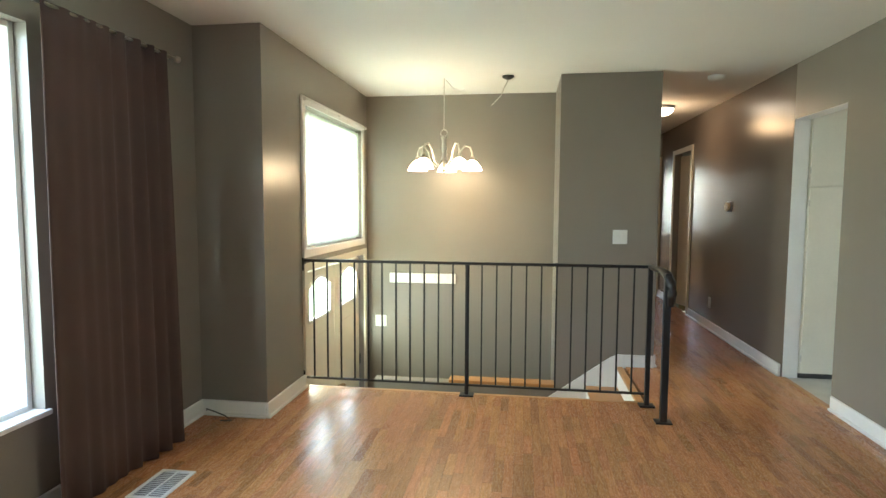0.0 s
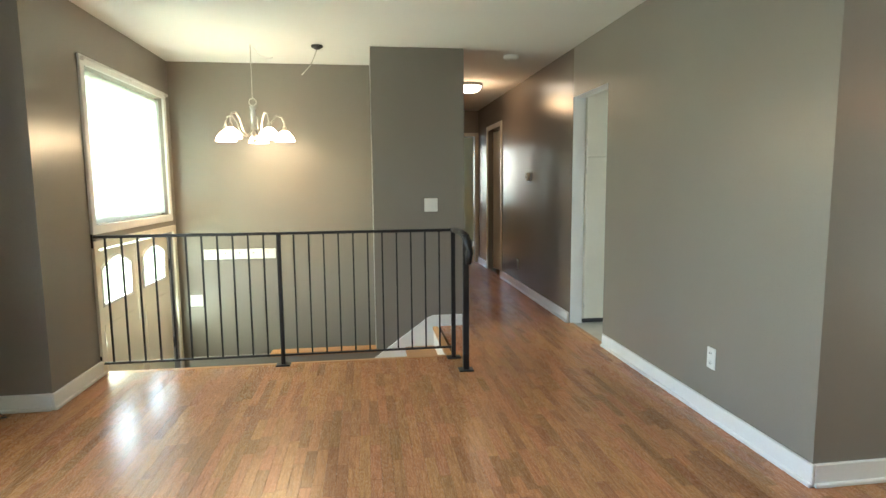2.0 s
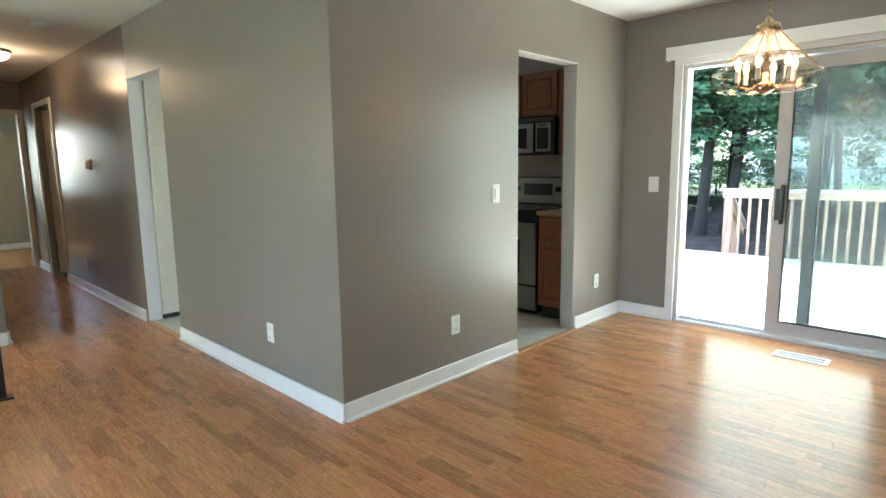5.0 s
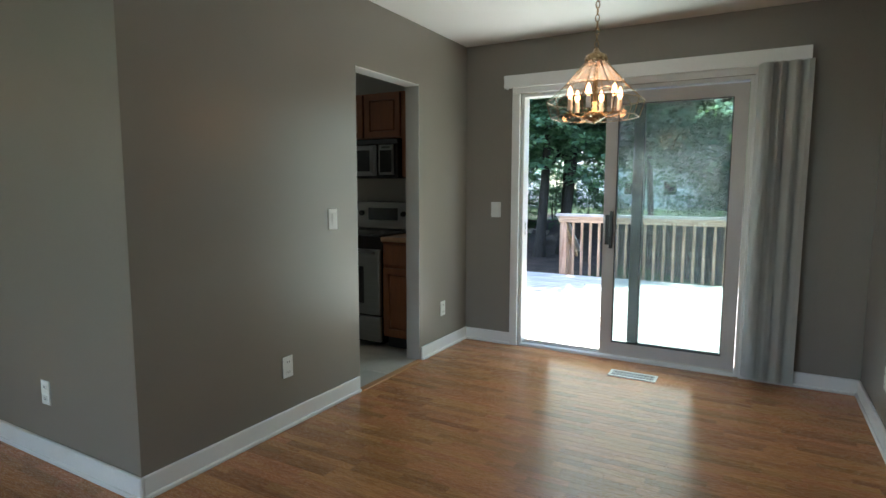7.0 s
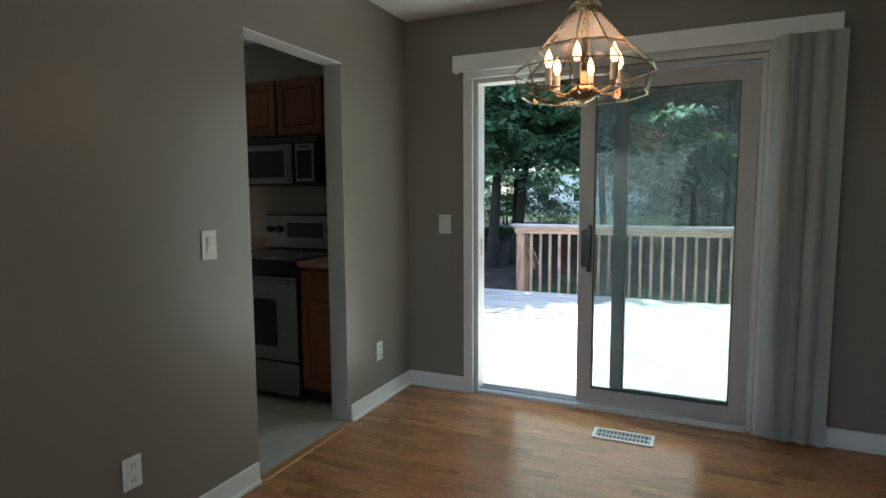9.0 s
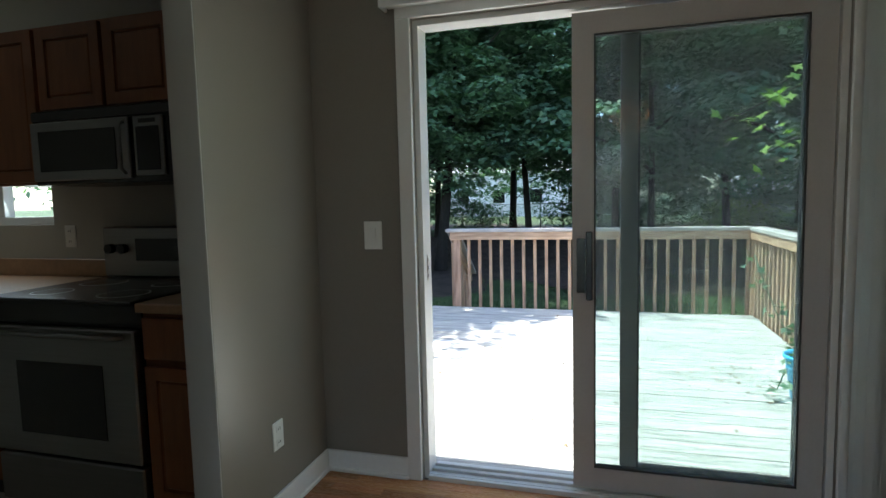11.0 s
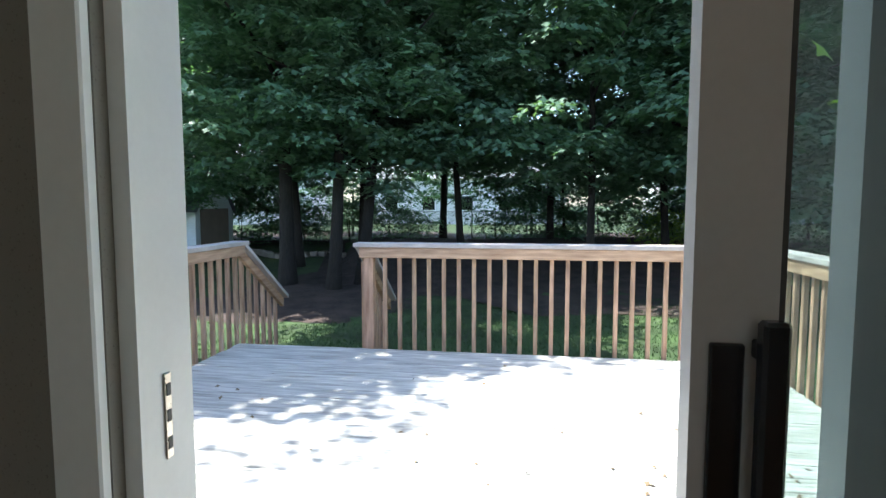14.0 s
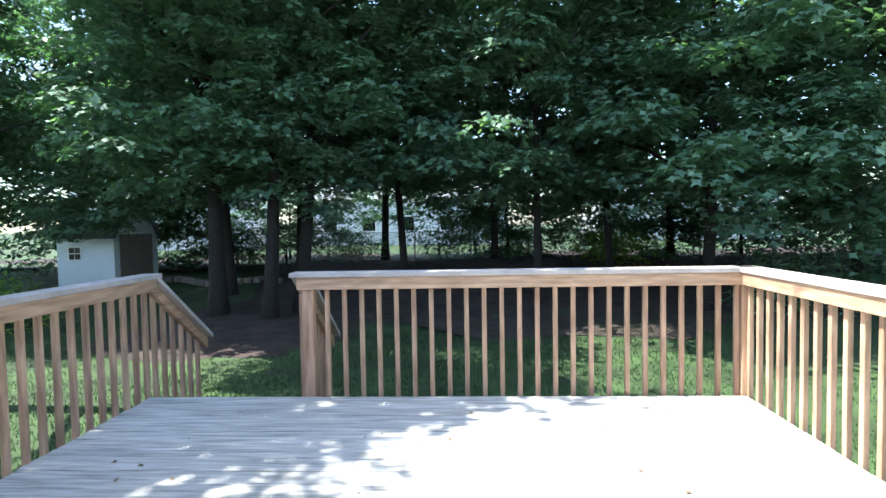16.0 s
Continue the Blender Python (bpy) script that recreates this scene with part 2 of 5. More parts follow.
# ---- building blocks ----
def box(bm, x0, x1, y0, y1, z0, z1, bevel=0.0):
    made = bmesh.ops.create_cube(bm, size=1)["verts"]
    for v in made:
        v.co = Vector((x0 + (v.co.x + 0.5) * (x1 - x0), y0 + (v.co.y + 0.5) * (y1 - y0), z0 + (v.co.z + 0.5) * (z1 - z0)))
    if bevel:
        edges = list({e for v in made for e in v.link_edges})
        bmesh.ops.bevel(bm, geom=edges, offset=bevel, segments=1, affect="EDGES")
    return bm


def boxes(*rows, bevel=0.0):
    bm = bmesh.new()
    for r in rows:
        box(bm, *r, bevel=bevel)
    return bm


def tube(bm, points, radii, sides=8, cap=True):
    """A round bar along the points, with a radius at each."""
    points = [Vector(p) for p in points]
    radii = [radii] * len(points) if isinstance(radii, (int, float)) else radii
    rings = []
    for i, p in enumerate(points):
        d = (points[min(i + 1, len(points) - 1)] - points[max(i - 1, 0)]).normalized()
        side = d.cross(Vector((0, 0, 1)) if abs(d.z) < 0.9 else Vector((1, 0, 0))).normalized()
        up = side.cross(d)
        rings.append([bm.verts.new(p + (side * math.cos(a) + up * math.sin(a)) * radii[i]) for a in [2 * math.pi * k / sides for k in range(sides)]])
    for r, s in zip(rings, rings[1:]):
        for k in range(sides):
            f = bm.faces.new((r[k], r[(k + 1) % sides], s[(k + 1) % sides], s[k]))
            f.smooth = True
    if cap:
        bm.faces.new(rings[0][::-1])
        bm.faces.new(rings[-1])
    return bm


def lathe(bm, at, profile, sides=20, smooth=True):
    """Turn (radius, height) pairs about an upright axis."""
    x, y, z = at
    rings = [[bm.verts.new((x + r * math.cos(a), y + r * math.sin(a), z + h)) for a in [2 * math.pi * k / sides for k in range(sides)]] for r, h in profile]
    for r, s in zip(rings, rings[1:]):
        for k in range(sides):
            f = bm.faces.new((r[k], r[(k + 1) % sides], s[(k + 1) % sides], s[k]))
            f.smooth = smooth
    return bm


def part(name, bm, mat, parent=None, label="", kind=""):
    me = bpy.data.meshes.new(name)
    bmesh.ops.recalc_face_normals(bm, faces=bm.faces)
    bm.to_mesh(me)
    bm.free()
    me.materials.append(M[mat] if isinstance(mat, str) else mat)
    ob = new(name, me)
    ob.parent = parent
    if parent is not None:
        ob.matrix_parent_inverse = parent.matrix_basis.inverted()
    return tagged(ob, label, kind=kind)


def ring_frame(bm, x0, x1, y0, y1, z0, z1, w):
    """A picture frame in the y-z plane, in one piece."""
    rings = []
    for x in (x0, x1):
        for k in (0, w):
            rings.append([bm.verts.new(c) for c in ((x, y0 + k, z0 + k), (x, y1 - k, z0 + k), (x, y1 - k, z1 - k), (x, y0 + k, z1 - k))])
    o0, i0, o1, i1 = rings
    for a, b in ((o0, i0), (i0, i1), (i1, o1), (o1, o0)):
        for k in range(4):
            j = (k + 1) % 4
            bm.faces.new((a[k], a[j], b[j], b[k]))
    return bm


def thing(name, at, label, category, group="", kind=""):
    ob = new(name)
    ob.location = at
    ob.empty_display_size = 0.1
    return tagged(ob, label, category, group, kind)


def structure(name, bm, mat, label=""):
    return part(name, bm, mat, None, label, "structure")


def sheet(name, verts, faces, mat, parent=None):
    me = bpy.data.meshes.new(name)
    me.from_pydata([tuple(v) for v in verts], [], faces)
    me.materials.append(M[mat])
    ob = new(name, me)
    ob.parent = parent
    if parent is not None:
        ob.matrix_parent_inverse = parent.matrix_basis.inverted()
    return ob


# ---- large structure ----
XW, XB, XE, YS, H = -4.08, -3.635, 2.94, -2.78, 2.44
WIN = (-1.75, 0.22, 0.456, 2.09)
ENT = (2.06, 3.52, 1.02, 2.07)
DOOR = (2.06, 3.58, -1.25, 0.86)
SLD = (-2.10, -0.48, 0.0, 2.03)
KW = (1.56, 2.46, 1.18, 2.08)

structure("wall_west", boxes((XW - 0.14, XW, YS - 0.12, WIN[0], -0.25, H), (XW - 0.14, XW, WIN[1], 1.402, -0.25, H), (XW - 0.14, XW, WIN[0], WIN[1], -0.25, WIN[2]), (XW - 0.14, XW, WIN[0], WIN[1], WIN[3], H)), "wall", "taupe painted living room wall round the picture window")
structure("wall_bump", boxes((XW - 0.14, XB, 1.402, 2.03, -1.3, H)), "wall", "taupe painted wall that juts out beside the entry")
structure("wall_entry", boxes((XB - 0.15, XB, 2.03, ENT[0], -1.3, H), (XB - 0.15, XB, 3.58, 3.72, -1.3, H), (XB - 0.15, XB, ENT[0], 3.58, ENT[3], H), (XB - 0.15, XB, ENT[0], 3.58, DOOR[3], ENT[2]), (XB - 0.15, XB, ENT[1], 3.58, ENT[2], ENT[3])), "wall", "taupe painted entry wall with a window over the door")
structure("wall_stairwell", boxes((XB - 0.15, -1.754, 3.72, 3.86, -1.3, H)), "wall", "olive-taupe painted far wall of the stairwell")
structure("wall_pier", boxes((-1.754, -0.949, 2.955, 3.86, -1.3, H)), "wall", "dark taupe painted pier between stairwell and hall")
structure("wall_hall_west", boxes((-1.07, -0.949, 3.86, 7.0, -0.1, H)), "wall", "taupe painted hall wall")
structure("wall_hall_east", boxes((0, 0.115, 0, 2.109, -0.1, H), (0, 0.115, 2.109, 2.825, 2.02, H)), "wall", "taupe painted wall between living room and kitchen")
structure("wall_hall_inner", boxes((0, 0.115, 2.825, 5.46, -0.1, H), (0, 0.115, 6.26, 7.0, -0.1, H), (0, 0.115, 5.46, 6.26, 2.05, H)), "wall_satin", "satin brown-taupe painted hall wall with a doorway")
structure("wall_kitchen", boxes((0.115, 1.462, 0, 0.115, -0.1, H), (2.192, XE, 0, 0.115, -0.1, H), (1.462, 2.192, 0, 0.115, 2.025, H)), "wall", "taupe painted wall with a doorway to the kitchen")
structure("wall_east", boxes((XE, XE + 0.13, YS - 0.12, SLD[0], -1.2, H), (XE, XE + 0.13, SLD[1], KW[0], -1.2, H), (XE, XE + 0.13, KW[1], 9.6, -1.2, H), (XE, XE + 0.13, SLD[0], SLD[1], SLD[3], H), (XE, XE + 0.13, KW[0], KW[1], -1.2, KW[2]), (XE, XE + 0.13, KW[0], KW[1], KW[3], H), (XE, XE + 0.13, SLD[0], SLD[1], -1.2, -0.02)), "wall", "taupe painted outer wall with the sliding garden door")
structure("wall_south", boxes((XW, XE, YS - 0.12, YS, -0.25, H)), "wall", "taupe painted south wall of the dining room")
# added head lining; its white stands in for light thrown up from the floor
structure("doorway_kitchen_head", boxes((1.463, 2.191, 0.001, 0.114, 2.019, 2.0245)), "white", "underside of the kitchen doorway, whitened for light off the floor")
structure("doorway_kitchen_jamb", boxes((2.186, 2.1915, 0.001, 0.114, 0.0, 2.018)), "kitchen", "pale lining on one side of the kitchen doorway")
structure("wall_kitchen_north", boxes((0.115, XE, 3.6, 3.72, -0.1, H)), "kitchen")
structure("wall_kitchen_lining", boxes((0.119, 1.46, 0.115, 0.119, 0, H), (2.194, 2.936, 0.115, 0.119, 0, H), (2.932, 2.936, 0.119, KW[0], 0, H), (2.932, 2.936, KW[1], 3.6, 0, H), (2.932, 2.936, KW[0], KW[1], 0, KW[2]), (2.932, 2.936, KW[0], KW[1], KW[3], H)), "kitchen", "grey painted kitchen walls")
structure("wall_hall_end", boxes((-1.07, -0.82, 7.0, 7.12, -0.1, H), (-0.06, 0.115, 7.0, 7.12, -0.1, H), (-0.82, -0.06, 7.0, 7.12, 2.03, H)), "wall", "brown painted end of the hall with a doorway")
structure("wall_back_room", boxes((-2.6, -2.05, 9.4, 9.52, -0.1, H), (-0.85, 0.9, 9.4, 9.52, -0.1, H), (-2.05, -0.85, 9.4, 9.52, -0.1, 0.88), (-2.05, -0.85, 9.4, 9.52, 2.02, H), (-2.72, -2.6, 7.12, 9.52, -0.1, H), (0.9, 1.02, 7.12, 9.52, -0.1, H), (-2.6, -1.07, 7.0, 7.12, -0.1, H)), "green", "pale green painted bedroom walls")
structure("ceiling", boxes((XW - 0.14, XE + 0.13, YS - 0.12, 9.6, H, H + 0.12)), "ceiling", "white painted ceiling over all rooms")
structure("floor_base", boxes((XW, XE, YS, 0, -0.25, -0.012), (XW, 0, 0, 1.402, -0.25, -0.012), (XB, 0, 1.402, 2.03, -0.25, -0.012), (-1.22, 0, 2.03, 7.12, -0.25, -0.012), (-2.6, 0.9, 7.12, 9.4, -0.25, -0.012)), "gap")
structure("floor_kitchen", boxes((0, XE, 0.0, 3.6, -0.11, -0.008)), "gap")
structure("floor_entry", boxes((XB, -1.754, 2.03, 3.72, -1.4, -1.25)), "oak", "wood entry floor at the foot of the stairs")
structure("wall_under_floor", boxes((XB, -1.22, 1.93, 2.03, -1.25, -0.25)), "wall")

# half wall between the two flights, with its wooden cap
structure("half_wall", boxes((-3.36, -1.754, 2.955, 3.06, -1.25, -0.215)), "wall", "low painted wall between the stair flights")
structure("trim_half_wall_cap", boxes((-2.68, -1.758, 2.94, 3.075, -0.215, -0.185), bevel=0.004), "oak", "orange oak cap on the low wall")

# stairs that climb from the entry to the hall
stairs = tagged(new("stairs"), "short flight of orange oak treads with white risers", "stairs", kind="structure")
for i in range(6):
    top = -0.179 * (i + 1)
    x1 = -1.22 - 0.25 * i
    part("riser", boxes((x1 - 0.02, x1, 2.03, 2.95, top, top + 0.155)), "white", stairs)
    part("tread", boxes((x1 - 0.28, x1, 2.03, 2.95, top - 0.025, top), bevel=0.006), "oak", stairs)


def skirt():
    """White stringer board that follows the stairs up to the hall floor."""
    bm = bmesh.new()
    prof = [(-2.75, -1.25), (-2.60, -1.25), (-1.62, -0.40), (-1.22, -0.30), (-1.22, -0.02), (-0.952, -0.02), (-0.952, 0.10), (-1.24, 0.10), (-1.30, 0.075), (-2.75, -0.98)]
    f = [bm.verts.new((x, 2.955, z)) for x, z in prof]
    b = [bm.verts.new((x, 2.935, z)) for x, z in prof]
    bm.faces.new(f)
    bm.faces.new(b[::-1])
    for i in range(len(f)):
        j = (i + 1) % len(f)
        bm.faces.new((f[i], f[j], b[j], b[i]))
    return bm


structure("trim_stringer", skirt(), "white", "white painted stair stringer board")
structure("trim_nosing", boxes((XB, -1.2, 2.03, 2.075, -0.03, 0.002), bevel=0.006), "oak", "oak nosing along the stairwell edge")
structure("trim_nosing_hall", boxes((-1.25, -1.2, 2.075, 2.93, -0.03, 0.002), bevel=0.006), "oak", "oak nosing at the top stair")


def baseboards():
    t, h = 0.016, 0.10
    runs = [  # axis, fixed, side into the room, from, to
        ("x", -4.08, 1, -2.78, 1.402), ("y", 1.402, -1, -4.08, XB), ("x", XB, 1, 1.402 - 0.016, 2.03), ("x", 0, -1, -0.016, 2.09),
        ("x", 0, -1, 2.85, 5.38), ("x", 0, -1, 6.34, 7.0), ("y", 0, -1, 0.0, 1.45), ("y", 0, -1, 2.2, XE), ("x", XE, -1, -0.42, 0), ("x", XE, -1, YS, -2.20),
        ("y", YS, 1, -4.08, XE), ("x", -0.949, 1, 2.955, 7.0), ("y", 9.4, -1, -2.6, 0.9)]
    for axis, at, side, a, b in runs:
        bm = bmesh.new()
        for w, z0, z1, bev in ((t, 0, h, 0.004), (t + 0.012, 0, 0.02, 0.004)):
            lo, hi = sorted((at, at + side * w))
            box(bm, *((lo, hi, a, b) if axis == "x" else (a, b, lo, hi)), z0, z1, bevel=bev)
        structure("baseboard", bm, "white", "white painted baseboard with a shoe moulding")


baseboards()


def casing(name, axis, at, side, a, b, top, mat="white", w=0.06, t=0.018, z0=0.0, bottom=False):
    """Flat trim round an opening in a wall."""
    lo, hi = sorted((at, at + side * t))
    rows = [(a - w, a, z0, top), (b, b + w, z0, top), (a - w, b + w, top, top + w)]
    if bottom:
        rows.append((a - w, b + w, z0 - w, z0))
    bm = bmesh.new()
    for p, q, u, v in rows:
        box(bm, *((lo, hi, p, q) if axis == "x" else (p, q, lo, hi)), u, v, bevel=0.003)
    return structure(name, bm, mat, "painted trim round the opening")


casing("trim_bath_door", "x", 0, -1, 5.46, 6.26, 2.05, "cream")
casing("trim_end_door", "y", 7.0, -1, -0.82, -0.06, 2.03, "cream")
casing("trim_entry_window", "x", XB, 1, ENT[0], ENT[1], ENT[3], z0=ENT[2], bottom=True)
casing("trim_slider", "x", XE, -1, SLD[0], SLD[1], SLD[3], w=0.065)
structure("trim_doorway_jamb", boxes((0.002, 0.113, 2.821, 2.825, 0, 2.02), (0.002, 0.113, 2.109, 2.113, 0, 2.02), (0.002, 0.113, 2.113, 2.821, 2.016, 2.02)), "white", "white lining of the hall doorway")
structure("trim_threshold", boxes((1.462, 2.192, -0.03, 0.02, -0.004, 0.008), bevel=0.003), "oak", "light wood threshold strip")
structure("trim_threshold_hall", boxes((-0.01, 0.03, 2.113, 2.82, -0.004, 0.008), bevel=0.003), "oak", "light wood threshold strip")


def hinged_door(name, at, w, h, angle, label, mat="cream", panels=((0.12, 0.62), (0.70, 0.95)), thick=0.035, handle=True):
    """A panelled leaf that turns at its hinge edge."""
    door = thing(name, at, label, "door")
    door.rotation_euler = (0, 0, 0)
    leaf = bmesh.new()
    box(leaf, 0, w, 0, thick, 0.012, h, bevel=0.002)
    for lo, hi in panels:
        for s in (0, 1):
            x0 = 0.09 + s * (w - 0.09) / 2
            x1 = x0 + (w - 0.09) / 2 - 0.09
            for y0, y1 in ((-0.006, 0), (thick, thick + 0.006)):
                box(leaf, x0, x1, y0, y1, lo * h, hi * h, bevel=0.004)
    o = part("leaf", leaf, mat, None)
    o.parent = door
    for z in (0.2, h - 0.2):
        k = part("hinge", tube(bmesh.new(), [(0, -0.006, z - 0.04), (0, -0.006, z + 0.04)], 0.007), "brass", None, "brass hinge")
        k.parent = door
    if handle:
        k = part("knob", lathe(bmesh.new(), (w - 0.06, -0.03, 0.95), [(0.001, -0.028), (0.02, -0.02), (0.028, 0), (0.02, 0.02), (0.001, 0.028)]), "brass", None, "brass door knob")
        k.parent = door
    door.rotation_euler = (0, 0, radians(angle))
    return door


hinged_door("bathroom_door", (0.07, 6.24, 0), 0.78, 2.03, -75, "cream painted door standing nearly shut in the hall", "cream")
hinged_door("bedroom_door", (-0.80, 7.13, 0), 0.74, 2.01, 85, "white door standing open at the end of the hall", "white")


# ---- front window and curtains ----
def framed_window(name, axis, at, a, b, z0, z1, mat="vinyl", fw=0.045, depth=0.06, mullions=(), label=""):
    w = tagged(new(name), label, kind="structure")
    lo, hi = at - depth / 2, at + depth / 2
    fr = bmesh.new()
    rows = [(a, a + fw, z0, z1), (b - fw, b, z0, z1), (a + fw, b - fw, z0, z0 + fw), (a + fw, b - fw, z1 - fw, z1)]
    rows += [(m - fw / 2, m + fw / 2, z0 + fw, z1 - fw) for m in mullions]
    for p, q, u, v in rows:
        box(fr, lo, hi, p, q, u, v, bevel=0.003)
    part("window_frame", fr, mat, w)
    edges = [a + fw, *mullions, b - fw]
    for p, q in zip(edges, edges[1:]):
        pane = part("pane", boxes((at - 0.004, at + 0.004, p, q, z0 + fw, z1 - fw)), "glass", w)
        pane.visible_shadow = False
    return w


framed_window("window_front", "x", XW - 0.09, WIN[0], WIN[1], WIN[2], WIN[3], fw=0.028, mullions=(-1.2,), label="wide white-framed picture window")
structure("window_sill", boxes((XW - 0.14, XW + 0.02, WIN[0] - 0.02, WIN[1] + 0.02, WIN[2] - 0.02, WIN[2] + 0.004), bevel=0.004), "white", "white painted window sill")
framed_window("window_entry", "x", XB - 0.09, ENT[0], ENT[1], ENT[2], ENT[3], label="white-framed window above the entry door")
framed_window("window_kitchen", "x", XE + 0.08, KW[0], KW[1], KW[2], KW[3], mullions=((KW[0] + KW[1]) / 2,), label="white-framed kitchen window over the sink counter")


def drape(name, x, y0, y1, z0, z1, folds, depth, mat, parent, flare=0.0, lean=0.0, seed=1):
    """Hanging cloth with folds, as a thin closed sheet; it spreads towards its hem."""
    rnd = random.Random(seed)
    ph = [rnd.uniform(0, 6.28) for _ in range(4)]
    nu, nv = folds * 8, 14
    verts = []
    for side in (0, 1):
        for j in range(nv + 1):
            v = j / nv
            for i in range(nu + 1):
                u = i / nu
                w = u + 0.035 * math.sin(5.1 * u + ph[3]) + 0.018 * math.sin(11.7 * u + ph[2])
                y = y0 + (y1 - y0) * u + (u - 0.5) * flare * (1 - v) + lean * (1 - v)
                amp = depth * (0.55 + 0.45 * (1 - v))
                d = math.sin(w * folds * 6.283 + ph[0] + 0.5 * math.sin(3 * v + ph[1])) * (0.65 + 0.35 * math.sin(4.3 * u + ph[1])) + 0.5 * math.sin(w * folds * 7.13 + ph[2] + v)
                verts.append((x + amp * d + side * 0.003, y, z0 + (z1 - z0) * v + 0.006 * math.sin(9 * u + ph[3]) * (1 - v)))
    faces, s, m = [], nu + 1, (nu + 1) * (nv + 1)
    for j in range(nv):
        for i in range(nu):
            q = j * s + i
            faces.append((q, q + 1, q + s + 1, q + s))
            faces.append((m + q, m + q + s, m + q + s + 1, m + q + 1))
    for i in range(nu):
        faces.append((i, m + i, m + i + 1, i + 1))
        q = nv * s + i
        faces.append((q, q + 1, m + q + 1, m + q))
    for j in range(nv):
        for q in (j * s, j * s + nu):
            faces.append((q, q + s, m + q + s, m + q))
    ob = sheet(name, verts, faces, mat, parent)
    for p in ob.data.polygons:
        p.use_smooth = True
    return ob


rod = thing("curtain_rod", (-3.97, -0.8, 2.15), "slim brushed metal curtain rod over the picture window", "curtain rod")
part("rod", tube(bmesh.new(), [(-3.97, -2.5, 2.15), (-3.97, 1.06, 2.15)], 0.009), "nickel", rod)
part("finial", lathe(bmesh.new(), (-3.97, 1.075, 2.15), [(0.001, -0.02), (0.018, -0.012), (0.02, 0), (0.018, 0.012), (0.001, 0.02)], 12), "nickel", rod)
for y in (1.0, -0.8, -2.45):
    part("bracket", boxes((-4.079, -3.975, y - 0.006, y + 0.006, 2.135, 2.15)), "nickel", rod)
for n, (a, b, s, fl, ln) in enumerate(((0.16, 0.98, 3, 0.05, 0.0), (-2.40, -1.62, 5, 0.06, 0.30))):
    c = thing("curtain", (-3.97, (a + b) / 2, 0), "long dark brown cloth curtain hanging in folds to the floor", "curtain", "curtains at the picture window")
    drape("cloth", -3.965, a, b, 0.012, 2.16, 7, 0.024, "brown", c, fl, ln, s)
sh = thing("sheer_curtain", (XB - 0.03, 2.8, 1.05), "thin white sheer curtain in the entry window", "curtain", "sheer curtains")
drape("cloth", XB - 0.035, ENT[0] + 0.01, ENT[1] - 0.01, ENT[2] + 0.01, ENT[3] - 0.02, 8, 0.010, "sheer", sh, 0, 0, 9)
rod2 = thing("sash_rod", (XB + 0.03, 2.8, 2.10), "thin white curtain rod over the entry window", "curtain rod")
part("rod", tube(bmesh.new(), [(XB + 0.04, 2.0, 2.105), (XB + 0.04, 3.58, 2.105)], 0.006), "white", rod2)
for y in (2.02, 2.79, 3.56):
    part("bracket", boxes((XB, XB + 0.04, y - 0.01, y + 0.01, 2.09, 2.115)), "white", rod2)


wb = tagged(new("window_bedroom"), "white-framed bedroom window", kind="structure")
part("window_frame", boxes((-2.05, -2.0, 9.44, 9.49, 0.88, 2.02), (-0.9, -0.85, 9.44, 9.49, 0.88, 2.02), (-2.0, -0.9, 9.44, 9.49, 0.88, 0.93), (-2.0, -0.9, 9.44, 9.49, 1.97, 2.02), (-1.475, -1.425, 9.44, 9.49, 0.93, 1.97), bevel=0.003), "vinyl", wb)
for p, q in ((-2.0, -1.475), (-1.425, -0.9)):
    pane = part("pane", boxes((p, q, 9.461, 9.469, 0.93, 1.97)), "glass", wb)
    pane.visible_shadow = False


